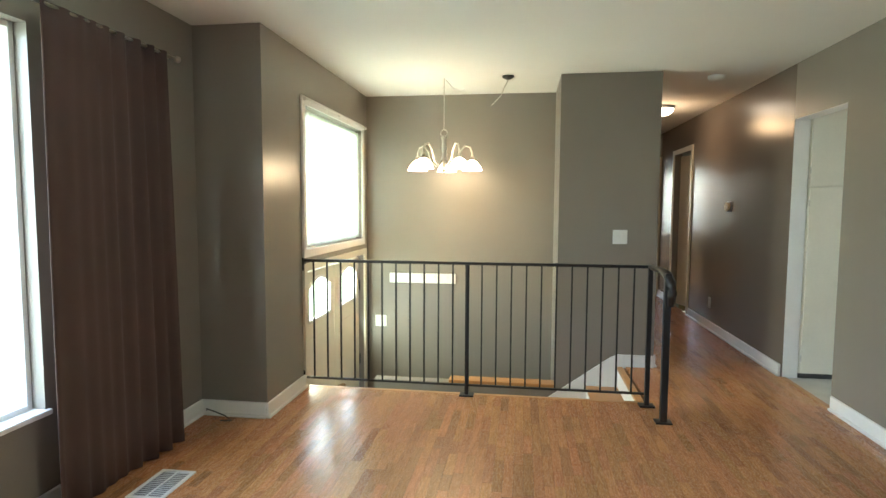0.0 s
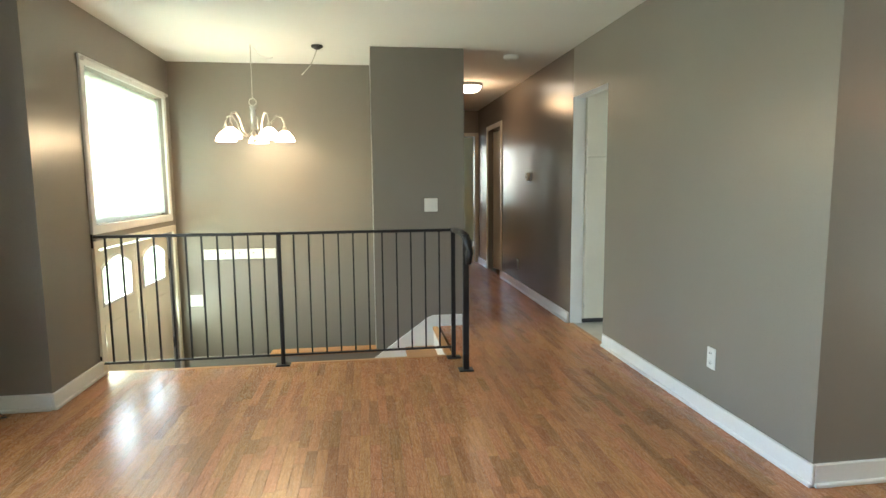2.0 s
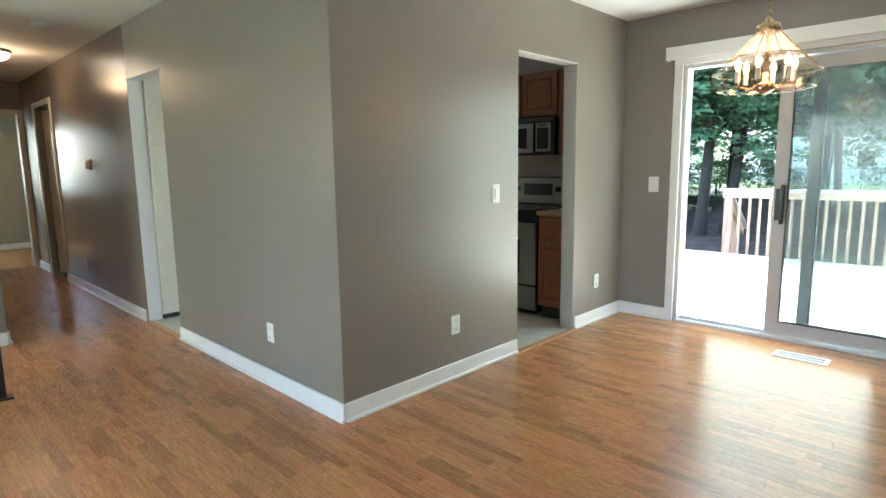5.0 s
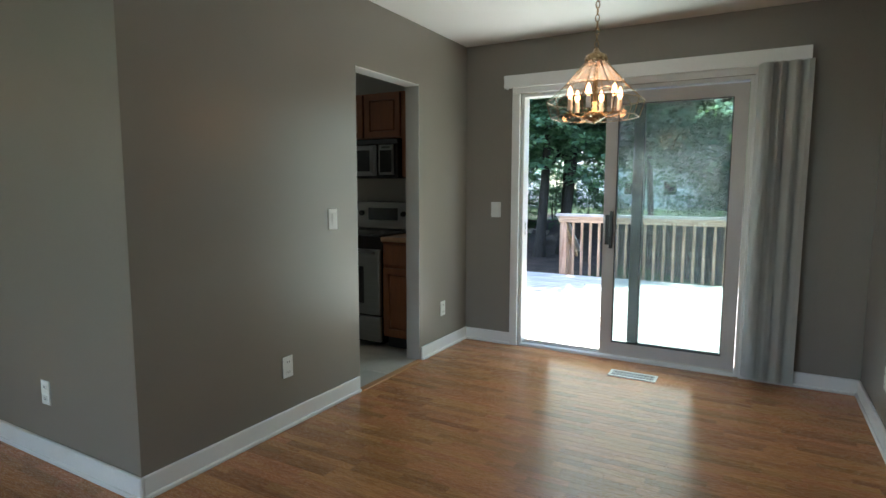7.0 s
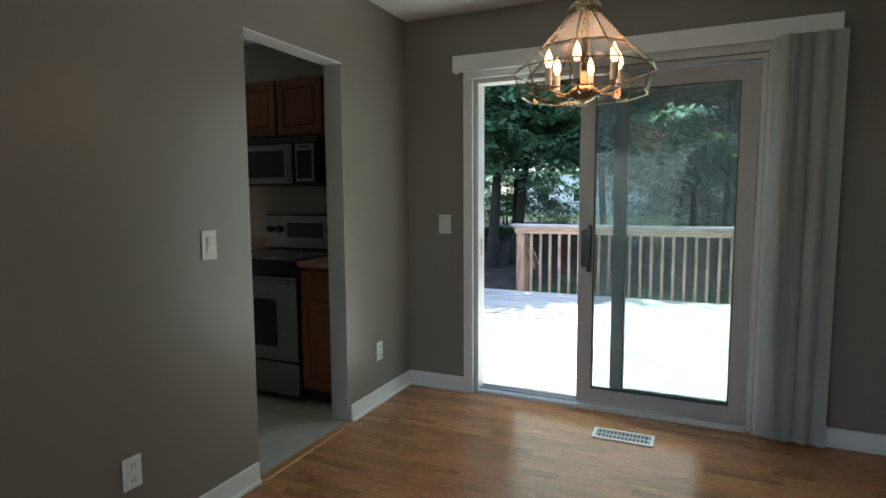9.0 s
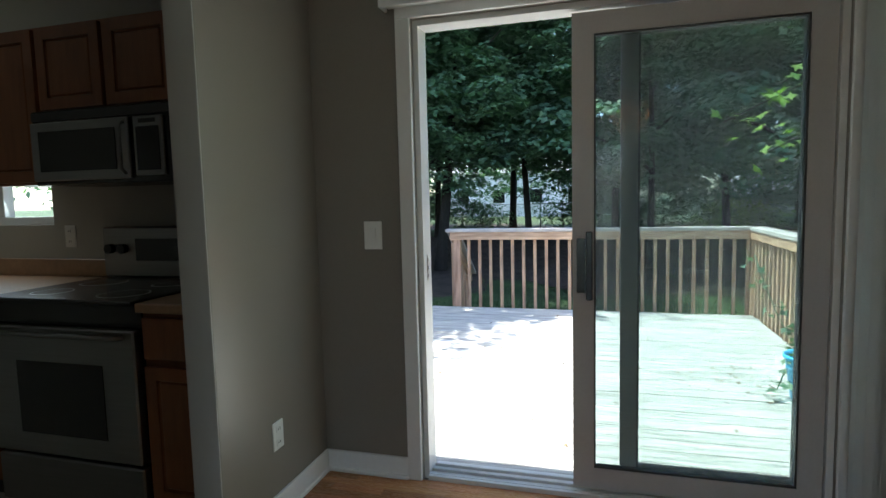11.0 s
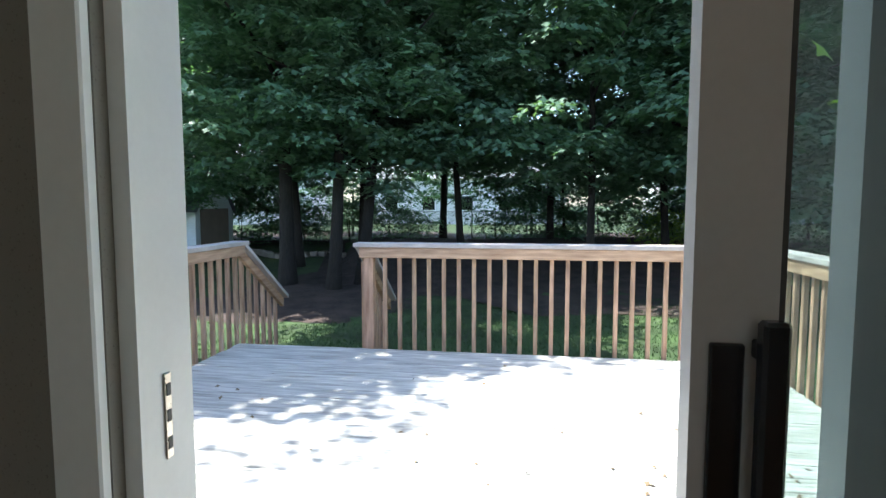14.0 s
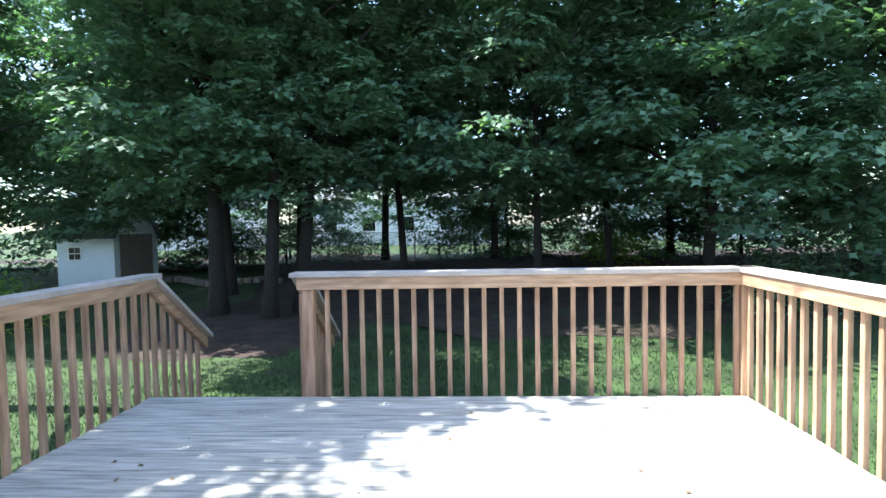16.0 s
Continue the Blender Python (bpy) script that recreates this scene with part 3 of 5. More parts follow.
# ---- entry doors ----
def entry_leaf(y0, y1, flip):
    d = thing("entry_door", (XB - 0.07, (y0 + y1) / 2, -1.25), "cream painted entry door leaf with an arched window", "door", "pair of entry doors")
    bm = bmesh.new()
    lo, hi = XB - 0.09, XB - 0.045
    a, b = y0 + 0.115, y1 - 0.115
    z0, z1 = 0.44, 0.70
    for r in ((lo, hi, y0, a, -1.24, 0.83), (lo, hi, b, y1, -1.24, 0.83), (lo, hi, a, b, -1.24, z0)):
        box(bm, *r)
    n = 10
    mid, rad = (a + b) / 2, (b - a) / 2
    top = [(a + (b - a) * i / n, z1 + 0.075 * math.sin(math.pi * i / n)) for i in range(n + 1)]
    for (p, u), (q, v) in zip(top, top[1:]):
        vs = [bm.verts.new(c) for c in ((lo, p, u), (lo, q, v), (lo, q, 0.83), (lo, p, 0.83), (hi, p, u), (hi, q, v), (hi, q, 0.83), (hi, p, 0.83))]
        for f in ((0, 1, 2, 3), (7, 6, 5, 4), (0, 4, 5, 1), (2, 6, 7, 3)):
            bm.faces.new([vs[k] for k in f])
    for zz in ((-1.05, -0.50), (-0.40, 0.30)):
        box(bm, hi, hi + 0.008, y0 + 0.12, y1 - 0.12, *zz, bevel=0.003)
    part("leaf", bm, "cream", d)
    rim = bmesh.new()
    tube(rim, [(hi + 0.004, a, z0), (hi + 0.004, a, z1)] + [(hi + 0.004, p, u) for p, u in top] + [(hi + 0.004, b, z1), (hi + 0.004, b, z0), (hi + 0.004, a, z0)], 0.012, 6)
    part("window_trim", rim, "white", d, "white moulded rim round the arched window")
    pb = bmesh.new()
    box(pb, lo + 0.02, lo + 0.026, a, b, z0, z1 + 0.06)
    pane = part("pane", pb, "glass", d)
    pane.visible_shadow = False
    e = y0 if not flip else y1
    for z in (-0.95, -0.2, 0.55):
        part("hinge", tube(bmesh.new(), [(hi + 0.008, e, z - 0.05), (hi + 0.008, e, z + 0.05)], 0.008), "iron", d, "dark metal hinge")
    return d


d1 = entry_leaf(2.08, 2.815, False)
d2 = entry_leaf(2.825, 3.56, True)
bm = lathe(bmesh.new(), (XB + 0.0, 2.90, -0.28), [(0.001, -0.03), (0.025, -0.02), (0.03, 0), (0.025, 0.02), (0.001, 0.03)])
part("door_knob", tube(bm, [(XB - 0.05, 2.90, -0.28), (XB, 2.90, -0.28)], 0.012), "brass", d2, "brass door knob")
structure("trim_entry_door", boxes((XB, XB + 0.018, 2.0, 2.06, -1.25, 0.86), (XB, XB + 0.018, 3.58, 3.64, -1.25, 0.86), (XB, XB + 0.018, 2.0, 3.64, 0.86, 0.915)), "cream", "cream painted trim round the entry doors")


# ---- iron railing ----
rail = thing("stair_railing", (-2.43, 2.02, 0), "black painted iron railing at the edge of the stairwell", "railing")
bm = bmesh.new()
box(bm, XB + 0.01, -1.19, 2.003, 2.037, 0.935, 0.955, bevel=0.003)
part("top_rail", bm, "iron", rail)
part("bottom_rail", boxes((XB + 0.01, -1.20, 2.01, 2.03, 0.068, 0.082), bevel=0.002), "iron", rail)
for z0, z1 in ((0.87, 0.965), (0.05, 0.13)):
    part("wall_bracket", boxes((XB, XB + 0.012, 1.995, 2.045, z0, z1), bevel=0.002), "iron", rail)
for x, y, r in ((-2.43, 2.02, 0.014), (-1.205, 1.99, 0.015), (-1.165, 1.70, 0.020)):
    part("post", boxes((x - r, x + r, y - r, y + r, 0.008, 0.94), bevel=0.003), "iron", rail)
    part("foot_plate", boxes((x - 0.05, x + 0.05, y - 0.04, y + 0.04, 0, 0.010), bevel=0.002), "iron", rail)
n_bars = 24
for i in range(1, n_bars):
    x = -3.66 + (2.46 * i) / n_bars
    if abs(x + 2.43) > 0.03:
        part("baluster", boxes((x - 0.0055, x + 0.0055, 2.0145, 2.0255, 0.080, 0.937)), "iron", rail)
bm = bmesh.new()
tube(bm, [(-1.205, 2.02, 0.945), (-1.195, 1.9, 0.946), (-1.18, 1.78, 0.945), (-1.168, 1.715, 0.93), (-1.150, 1.675, 0.88), (-1.146, 1.665, 0.82), (-1.150, 1.672, 0.74)], [0.016, 0.02, 0.024, 0.028, 0.03, 0.028, 0.02], 8)
part("handrail_end", bm, "iron", rail, "black curved handrail end that turns downward")


# ---- switches, outlets and small fittings ----
def wall_plate(name, axis, side, at, w, h, label, kind):
    """A plate on a wall: axis is the wall's normal, side the way it faces."""
    o = thing(name, at, label, "light switch" if kind != "outlet" else "electrical outlet")
    def flat(u0, u1, v0, v1, d0, d1, bevel=0.0):
        d = sorted((side * d0, side * d1))
        if axis == "x":
            return (at[0] + d[0], at[0] + d[1], at[1] + u0, at[1] + u1, at[2] + v0, at[2] + v1)
        return (at[0] + u0, at[0] + u1, at[1] + d[0], at[1] + d[1], at[2] + v0, at[2] + v1)
    part("plate", boxes(flat(-w / 2, w / 2, -h / 2, h / 2, 0, 0.006), bevel=0.002), "plate", o)
    if kind == "outlet":
        for s in (-1, 1):
            part("socket", boxes(flat(-0.017, 0.017, s * 0.028 - 0.014, s * 0.028 + 0.014, 0.006, 0.009), bevel=0.001), "plate", o)
            part("slot", boxes(flat(-0.008, -0.005, s * 0.028 - 0.006, s * 0.028 + 0.006, 0.009, 0.0095), flat(0.005, 0.008, s * 0.028 - 0.006, s * 0.028 + 0.006, 0.009, 0.0095)), "slot", o)
    else:
        n = 1 if w < 0.1 else 2
        for k in range(n):
            c = 0 if n == 1 else (-0.023 + 0.046 * k)
            part("toggle", boxes(flat(c - 0.015, c + 0.015, -0.033, 0.033, 0.006, 0.010), bevel=0.001), "plate", o)
            part("rocker_edge", boxes(flat(c - 0.012, c + 0.012, -0.002, 0.030, 0.010, 0.013), bevel=0.001), "plate", o)
    return o


wall_plate("outlet", "x", -1, (0, 0.711, 0.331), 0.072, 0.116, "white duplex outlet low on the taupe wall", "outlet")
wall_plate("outlet", "y", -1, (0.837, 0, 0.334), 0.072, 0.116, "white duplex outlet low on the kitchen-side wall", "outlet")
wall_plate("outlet", "y", -1, (2.537, 0, 0.335), 0.072, 0.116, "white duplex outlet low between doorway and corner", "outlet")
wall_plate("outlet", "x", -1, (0, 4.6, 0.30), 0.072, 0.116, "outlet low on the shiny hall wall", "outlet")
wall_plate("outlet", "y", 1, (2.2, YS, 0.33), 0.072, 0.116, "white outlet low on the south wall", "outlet")
wall_plate("switch", "y", -1, (1.226, 0, 1.11), 0.074, 0.12, "white dimmer switch beside the kitchen doorway", "switch")
wall_plate("switch", "x", -1, (XE, -0.278, 1.115), 0.085, 0.125, "white rocker switch beside the sliding door", "switch")
wall_plate("switch", "y", -1, (-1.249, 2.955, 1.094), 0.118, 0.118, "white double switch on the dark pier", "switch")
wall_plate("switch", "y", -1, (-3.49, 3.72, 0.16), 0.118, 0.118, "white double switch low in the stairwell", "switch")

th = thing("thermostat", (0, 4.1, 1.35), "small beige round-dial thermostat on the hall wall", "thermostat")
part("base", boxes((-0.012, 0, 4.04, 4.16, 1.30, 1.40), bevel=0.004), "plate", th)
bm = bmesh.new()
tube(bm, [(-0.012, 4.1, 1.35), (-0.045, 4.1, 1.35)], 0.042, 20)
part("dial", bm, "brass", th, "dark brass dial")

sm = thing("smoke_detector", (-0.464, 3.19, H), "round white smoke detector on the hall ceiling", "smoke detector")
part("body", lathe(bmesh.new(), (-0.464, 3.19, H), [(0.07, 0), (0.07, -0.02), (0.055, -0.036), (0.001, -0.038)], 24), "plate", sm)
part("grille", lathe(bmesh.new(), (-0.464, 3.19, H), [(0.060, -0.030), (0.062, -0.026), (0.066, -0.024)], 24), "slot", sm)

rack = thing("coat_rack", (-3.05, 3.70, 0.61), "long white board coat rack fixed to the stairwell wall", "coat rack")
part("board", boxes((-3.395, -2.715, 3.70, 3.72, 0.562, 0.662), bevel=0.004), "white", rack)
for i in range(5):
    x = -3.30 + 0.125 * i * 1.0
    x = -3.32 + 0.133 * i
    bm = tube(bmesh.new(), [(x, 3.70, 0.625), (x, 3.66, 0.62), (x, 3.645, 0.645)], 0.006, 6)
    part("hook", bm, "white", rack)


def floor_vent(x0, x1, y0, y1, along, label):
    v = thing("floor_vent", ((x0 + x1) / 2, (y0 + y1) / 2, 0), label, "floor vent", "floor vents")
    b = 0.018
    part("frame", boxes((x0, x0 + b, y0, y1, 0, 0.007), (x1 - b, x1, y0, y1, 0, 0.007), (x0 + b, x1 - b, y0, y0 + b, 0, 0.007), (x0 + b, x1 - b, y1 - b, y1, 0, 0.007)), "plate", v)
    part("recess", boxes((x0 + b, x1 - b, y0 + b, y1 - b, 0.0005, 0.002)), "slot", v)
    n = 14
    for i in range(n):
        y = y0 + b + (y1 - y0 - 2 * b) * (i + 0.5) / n
        part("slat", boxes((x0 + b, x1 - b, y - 0.0028, y + 0.0028, 0.002, 0.005)), "grey_vinyl", v)
    part("rib", boxes(((x0 + x1) / 2 - 0.004, (x0 + x1) / 2 + 0.004, y0 + b, y1 - b, 0.002, 0.0065)), "plate", v)


floor_vent(-3.84, -3.66, 0.372, 0.652, "y", "white metal floor vent in the oak floor by the curtain")
floor_vent(2.546, 2.682, -1.625, -1.310, "y", "white metal floor vent in front of the sliding door")

cb = thing("cable_loop", (-3.95, 1.35, 0.02), "thin black cable end looping out at the baseboard", "cable")
pts = [(-4.04, 1.384, 0.03), (-4.02, 1.35, 0.055), (-3.96, 1.33, 0.05), (-3.88, 1.32, 0.03), (-3.83, 1.31, 0.006), (-3.90, 1.30, 0.005)]
part("wire", tube(bmesh.new(), pts, 0.004, 6), "iron", cb)


# ---- lamps ----
def entry_chandelier(at):
    x, y, z = at
    c = thing("entry_chandelier", at, "brushed nickel five-arm chandelier with lit frosted glass shades", "chandelier")
    part("column", lathe(bmesh.new(), at, [(0.001, 0.16), (0.03, 0.15), (0.018, 0.12), (0.022, 0.05), (0.014, 0.0), (0.026, -0.03), (0.02, -0.10), (0.03, -0.13), (0.001, -0.16)], 16), "nickel", c)
    part("loop", tube(bmesh.new(), [(x + 0.03 * math.cos(a), y, z + 0.185 + 0.03 * math.sin(a)) for a in np.linspace(0, 2 * math.pi, 13)], 0.005, 6), "nickel", c)
    for k in range(5):
        a = 2 * math.pi * k / 5 + 0.35
        dx, dy = math.cos(a), math.sin(a)
        arm = [(x + dx * r, y + dy * r, z + h) for r, h in ((0.02, -0.05), (0.07, -0.10), (0.12, -0.06), (0.15, 0.03), (0.19, 0.08), (0.235, 0.07), (0.255, 0.02), (0.255, -0.03))]
        part("arm", tube(bmesh.new(), arm, 0.008, 8), "nickel", c)
        s = (x + dx * 0.255, y + dy * 0.255, z - 0.03)
        part("socket", lathe(bmesh.new(), s, [(0.016, 0.02), (0.02, 0.0), (0.028, -0.02)], 14), "nickel", c)
        part("shade", lathe(bmesh.new(), s, [(0.026, -0.015), (0.045, -0.03), (0.07, -0.06), (0.085, -0.095), (0.088, -0.105), (0.083, -0.104), (0.05, -0.045), (0.026, -0.02)], 20), "frost", c, "lit frosted glass bell shade")
        bulb("entry_bulb", (s[0], s[1], s[2] - 0.13), 0.20)
    return c


CH = (-2.74, 3.0, 1.79)
entry_chandelier(CH)
chain = thing("chandelier_chain", (-2.193, 2.978, H), "ceiling hook with swagged chain and white cord", "chain")
part("canopy", lathe(bmesh.new(), (-2.193, 2.978, H), [(0.05, 0), (0.05, -0.012), (0.02, -0.03), (0.001, -0.03)], 18), "iron", chain, "dark bronze ceiling hook plate")
part("swag", tube(bmesh.new(), [(-2.193, 2.978, 2.41), (-2.25, 2.98, 2.28), (-2.33, 2.99, 2.20)], 0.004, 6), "nickel", chain)
part("upright_chain", tube(bmesh.new(), [(-2.74, 3.0, 2.0), (-2.74, 3.0, H)], 0.0035, 6), "nickel", chain)
part("cord", tube(bmesh.new(), [(-2.72, 3.0, 2.42), (-2.66, 2.995, 2.35), (-2.60, 2.99, 2.33), (-2.56, 2.99, 2.335)], 0.005, 6), "white", chain, "loose white lamp cord")

hl = thing("hall_light", (-0.58, 4.65, H), "flush opal glass ceiling light, lit, in the hall", "ceiling light")
part("rim", lathe(bmesh.new(), (-0.58, 4.65, H), [(0.15, 0), (0.155, -0.02), (0.14, -0.03)], 28), "nickel", hl, "brushed metal rim")
part("dome", lathe(bmesh.new(), (-0.58, 4.65, H), [(0.14, -0.028), (0.13, -0.06), (0.09, -0.09), (0.001, -0.10)], 28), "dome", hl)
bulb("hall_bulb", (-0.58, 4.65, 2.22), 0.5, (1.0, 0.66, 0.36), 0.08)


def dining_lamp(at):
    """Faceted glass pendant with candle bulbs; at is the middle of its rim."""
    x, y, z = at
    c = thing("dining_pendant", at, "faceted clear glass pendant with brass ribs and lit candle bulbs", "pendant lamp")
    n = 10
    prof = [(0.03, 0.235), (0.045, 0.225), (0.155, 0.10), (0.24, 0.025), (0.215, -0.055)]
    ring = [[Vector((x + r * math.cos(2 * math.pi * k / n), y + r * math.sin(2 * math.pi * k / n), z + h)) for k in range(n)] for r, h in prof]
    for k in range(n):
        j = (k + 1) % n
        for lev in (1, 2, 3):
            a, b, d, e = ring[lev][k], ring[lev][j], ring[lev + 1][j], ring[lev + 1][k]
            bm = bmesh.new()
            bm.faces.new([bm.verts.new(p) for p in (a, b, d, e)])
            pane = part("pane", bm, "milky" if lev == 1 else "facet", c)
            pane.visible_shadow = False
    for k in range(n):
        part("rib", tube(bmesh.new(), [ring[1][k], ring[2][k], ring[3][k], ring[4][k]], 0.0026, 5), "brass", c)
    for lev in (2, 3, 4):
        part("ring", tube(bmesh.new(), [*ring[lev], ring[lev][0]], 0.0026, 5), "brass", c)
    part("cap", lathe(bmesh.new(), at, [(0.001, 0.285), (0.012, 0.28), (0.02, 0.262), (0.05, 0.25), (0.058, 0.225), (0.05, 0.21)], 20), "brass", c)
    part("stem", lathe(bmesh.new(), at, [(0.012, 0.22), (0.012, -0.02), (0.05, -0.035), (0.055, -0.05), (0.03, -0.07), (0.001, -0.085)], 14), "brass", c)
    for k in range(6):
        a = 2 * math.pi * k / 6
        dx, dy = math.cos(a), math.sin(a)
        part("arm", tube(bmesh.new(), [(x + dx * r, y + dy * r, z + h) for r, h in ((0.02, -0.04), (0.07, -0.055), (0.12, -0.04), (0.125, -0.01))], 0.005, 6), "brass", c)
        s = (x + dx * 0.125, y + dy * 0.125, z)
        part("candle_sleeve", lathe(bmesh.new(), s, [(0.012, -0.02), (0.012, 0.035)], 10), "plate", c)
        part("bulb", lathe(bmesh.new(), s, [(0.006, 0.035), (0.014, 0.055), (0.012, 0.075), (0.001, 0.10)], 10), "flame", c)
    bulb("dining_bulb", (x, y, z + 0.03), 0.36, (1.0, 0.55, 0.28), 0.1)
    links = bmesh.new()
    for i in range(8):
        zc = z + 0.30 + i * 0.032
        pts = [(x + 0.010 * math.cos(t) * (i % 2), y + 0.010 * math.cos(t) * (1 - i % 2), zc + 0.018 * math.sin(t)) for t in np.linspace(0, 2 * math.pi, 9)]
        tube(links, pts, 0.003, 5)
    part("chain", links, "brass", c)
    part("ceiling_canopy", lathe(bmesh.new(), (x, y, H), [(0.06, 0), (0.055, -0.02), (0.001, -0.035)], 18), "brass", c)
    part("hook_rod", tube(bmesh.new(), [(x, y, H - 0.03), (x, y, z + 0.54)], 0.004, 6), "brass", c)
    return c


dining_lamp((1.57, -1.42, 1.70))


# ---- sliding garden door ----
sl = tagged(new("door_slider"), "white vinyl sliding patio door, left half open, sashes greyed as in shade", kind="structure")
a, b, top = SLD[0], SLD[1], SLD[3]
part("frame", ring_frame(bmesh.new(), 2.96, 3.068, a + 0.001, b - 0.001, -0.002, top - 0.001, 0.024), "vinyl", sl)
part("sill", boxes((2.94, 2.959, a + 0.025, b - 0.025, -0.015, 0.021), bevel=0.002), "vinyl", sl)
part("sill", boxes((3.069, 3.10, a + 0.025, b - 0.025, -0.015, 0.018), bevel=0.002), "vinyl", sl)
part("track", boxes((2.985, 2.992, a + 0.03, b - 0.03, 0.022, 0.034), (3.035, 3.042, a + 0.03, b - 0.03, 0.022, 0.034)), "nickel", sl, "metal floor track")


def sash(x0, x1, y0, y1, mat, w=0.075, glass="glass", label=""):
    s = part("sash", ring_frame(bmesh.new(), x0, x1, y0, y1, 0.036, 1.99, w), mat, sl, label)
    m = (x0 + x1) / 2
    part("gasket", ring_frame(bmesh.new(), x0 + 0.004, x1 - 0.004, y0 + w + 0.0005, y1 - w - 0.0005, 0.0365 + w, 1.9895 - w, 0.007), "slot", s, "black rubber glazing gasket")
    g = part("pane", boxes((m - 0.003, m + 0.003, y0 + w + 0.008, y1 - w - 0.008, 0.044 + w, 1.982 - w)), glass, s)
    g.visible_shadow = False
    return s


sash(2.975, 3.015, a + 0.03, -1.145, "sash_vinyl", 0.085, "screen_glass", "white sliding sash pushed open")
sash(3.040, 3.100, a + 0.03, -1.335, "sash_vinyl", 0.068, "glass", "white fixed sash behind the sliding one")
part("handle", boxes((2.930, 2.952, -1.226, -1.200, 0.845, 1.125), bevel=0.004), "black", sl, "black pull handle")
part("handle_plate", boxes((2.9655, 2.9745, -1.196, -1.162, 0.87, 1.095), bevel=0.002), "black", sl, "black plate behind the pull handle")
for z in (0.88, 1.08):
    part("handle_foot", boxes((2.950, 2.9745, -1.222, -1.204, z, z + 0.02), bevel=0.002), "black", sl)
part("latch", boxes((3.004, 3.018, b - 0.028, b - 0.0255, 0.905, 1.02), bevel=0.001), "nickel", sl, "narrow metal latch keeper")
for z in (0.918, 0.955, 0.99):
    part("latch_slot", boxes((3.007, 3.015, b - 0.0290, b - 0.0282, z, z + 0.016)), "slot", sl, "dark slot in the keeper")

val = thing("blind_valance", (2.87, -1.38, 2.12), "white vertical-blind valance board over the sliding door", "valance")
part("board", boxes((2.865, 2.877, -2.40, -0.366, 2.068, 2.165), (2.877, XE, -2.40, -2.388, 2.068, 2.165), (2.877, XE, -0.378, -0.366, 2.068, 2.165), bevel=0.002), "white", val)
part("head_rail", boxes((2.885, 2.925, -2.38, -0.39, 2.075, 2.11)), "vinyl", val)
bl = thing("vertical_blinds", (2.89, -2.25, 0.02), "stack of grey-white vertical blind vanes drawn to one side", "blinds")
rnd = random.Random(4)
for i in range(16):
    y = -2.385 + i * 0.0165
    ang = radians(rnd.uniform(40, 80))
    cx, cy = 2.845 + rnd.uniform(-0.006, 0.006), y
    dx, dy = 0.044 * math.sin(ang), 0.044 * math.cos(ang)
    bm = bmesh.new()
    prof = [(-1, 0), (-0.4, 0.006), (0.4, 0.006), (1, 0)]
    lo = [bm.verts.new((cx + dx * u, cy + dy * u + w, 0.03 + 0.002 * i % 0.01)) for u, w in prof]
    hi = [bm.verts.new((cx + dx * u, cy + dy * u + w, 2.075)) for u, w in prof]
    for k in range(3):
        bm.faces.new((lo[k], lo[k + 1], hi[k + 1], hi[k]))
    bmesh.ops.solidify(bm, geom=bm.faces[:], thickness=0.0012)
    part("vane", bm, "vane", bl)


# ---- kitchen ----
def cab_door(parent, x, y0, y1, z0, z1):
    """Raised-panel cabinet door that faces west."""
    d = part("door", ring_frame(bmesh.new(), x - 0.020, x, y0, y1, z0, z1, 0.05), "cherry", parent)
    part("panel", boxes((x - 0.016, x - 0.002, y0 + 0.052, y1 - 0.052, z0 + 0.052, z1 - 0.052), bevel=0.012), "cherry", d)
    return d


def upper(y0, y1, z0, z1, doors, label):
    c = thing("upper_cabinet", (2.77, (y0 + y1) / 2, z0), label, "kitchen cabinet", "wall cabinets")
    part("body", boxes((2.62, 2.93, y0 + 0.001, y1 - 0.001, z0, z1)), "cherry", c)
    w = (y1 - y0) / doors
    for i in range(doors):
        cab_door(c, 2.618, y0 + i * w + 0.012, y0 + (i + 1) * w - 0.012, z0 + 0.012, z1 - 0.012)


pc = thing("pantry_cabinet", (0.45, 3.1, 0), "tall cream-white pantry cabinet just inside the hall doorway", "cabinet")
part("body", boxes((0.121, 0.76, 2.826, 3.40, 0.04, 2.20)), "cream", pc)
part("toe_kick", boxes((0.125, 0.75, 2.835, 3.38, 0.0, 0.038)), "slot", pc)
for z0, z1 in ((0.045, 1.50), (1.51, 2.195)):
    part("door", boxes((0.124, 0.757, 2.804, 2.824, z0, z1), bevel=0.003), "cream", pc)
    for z in (z0 + 0.12, z1 - 0.12):
        part("hinge", boxes((0.119, 0.126, 2.798, 2.806, z - 0.025, z + 0.025), bevel=0.001), "nickel", pc)

R0, R1 = 0.43, 1.19
upper(0.125, R0, 1.38, 2.08, 1, "red-brown wooden wall cabinet beside the microwave")
upper(R0, R1, 1.70, 2.08, 2, "red-brown wooden wall cabinet above the microwave")
upper(R1, 1.54, 1.38, 2.08, 1, "red-brown wooden wall cabinet beside the kitchen window")


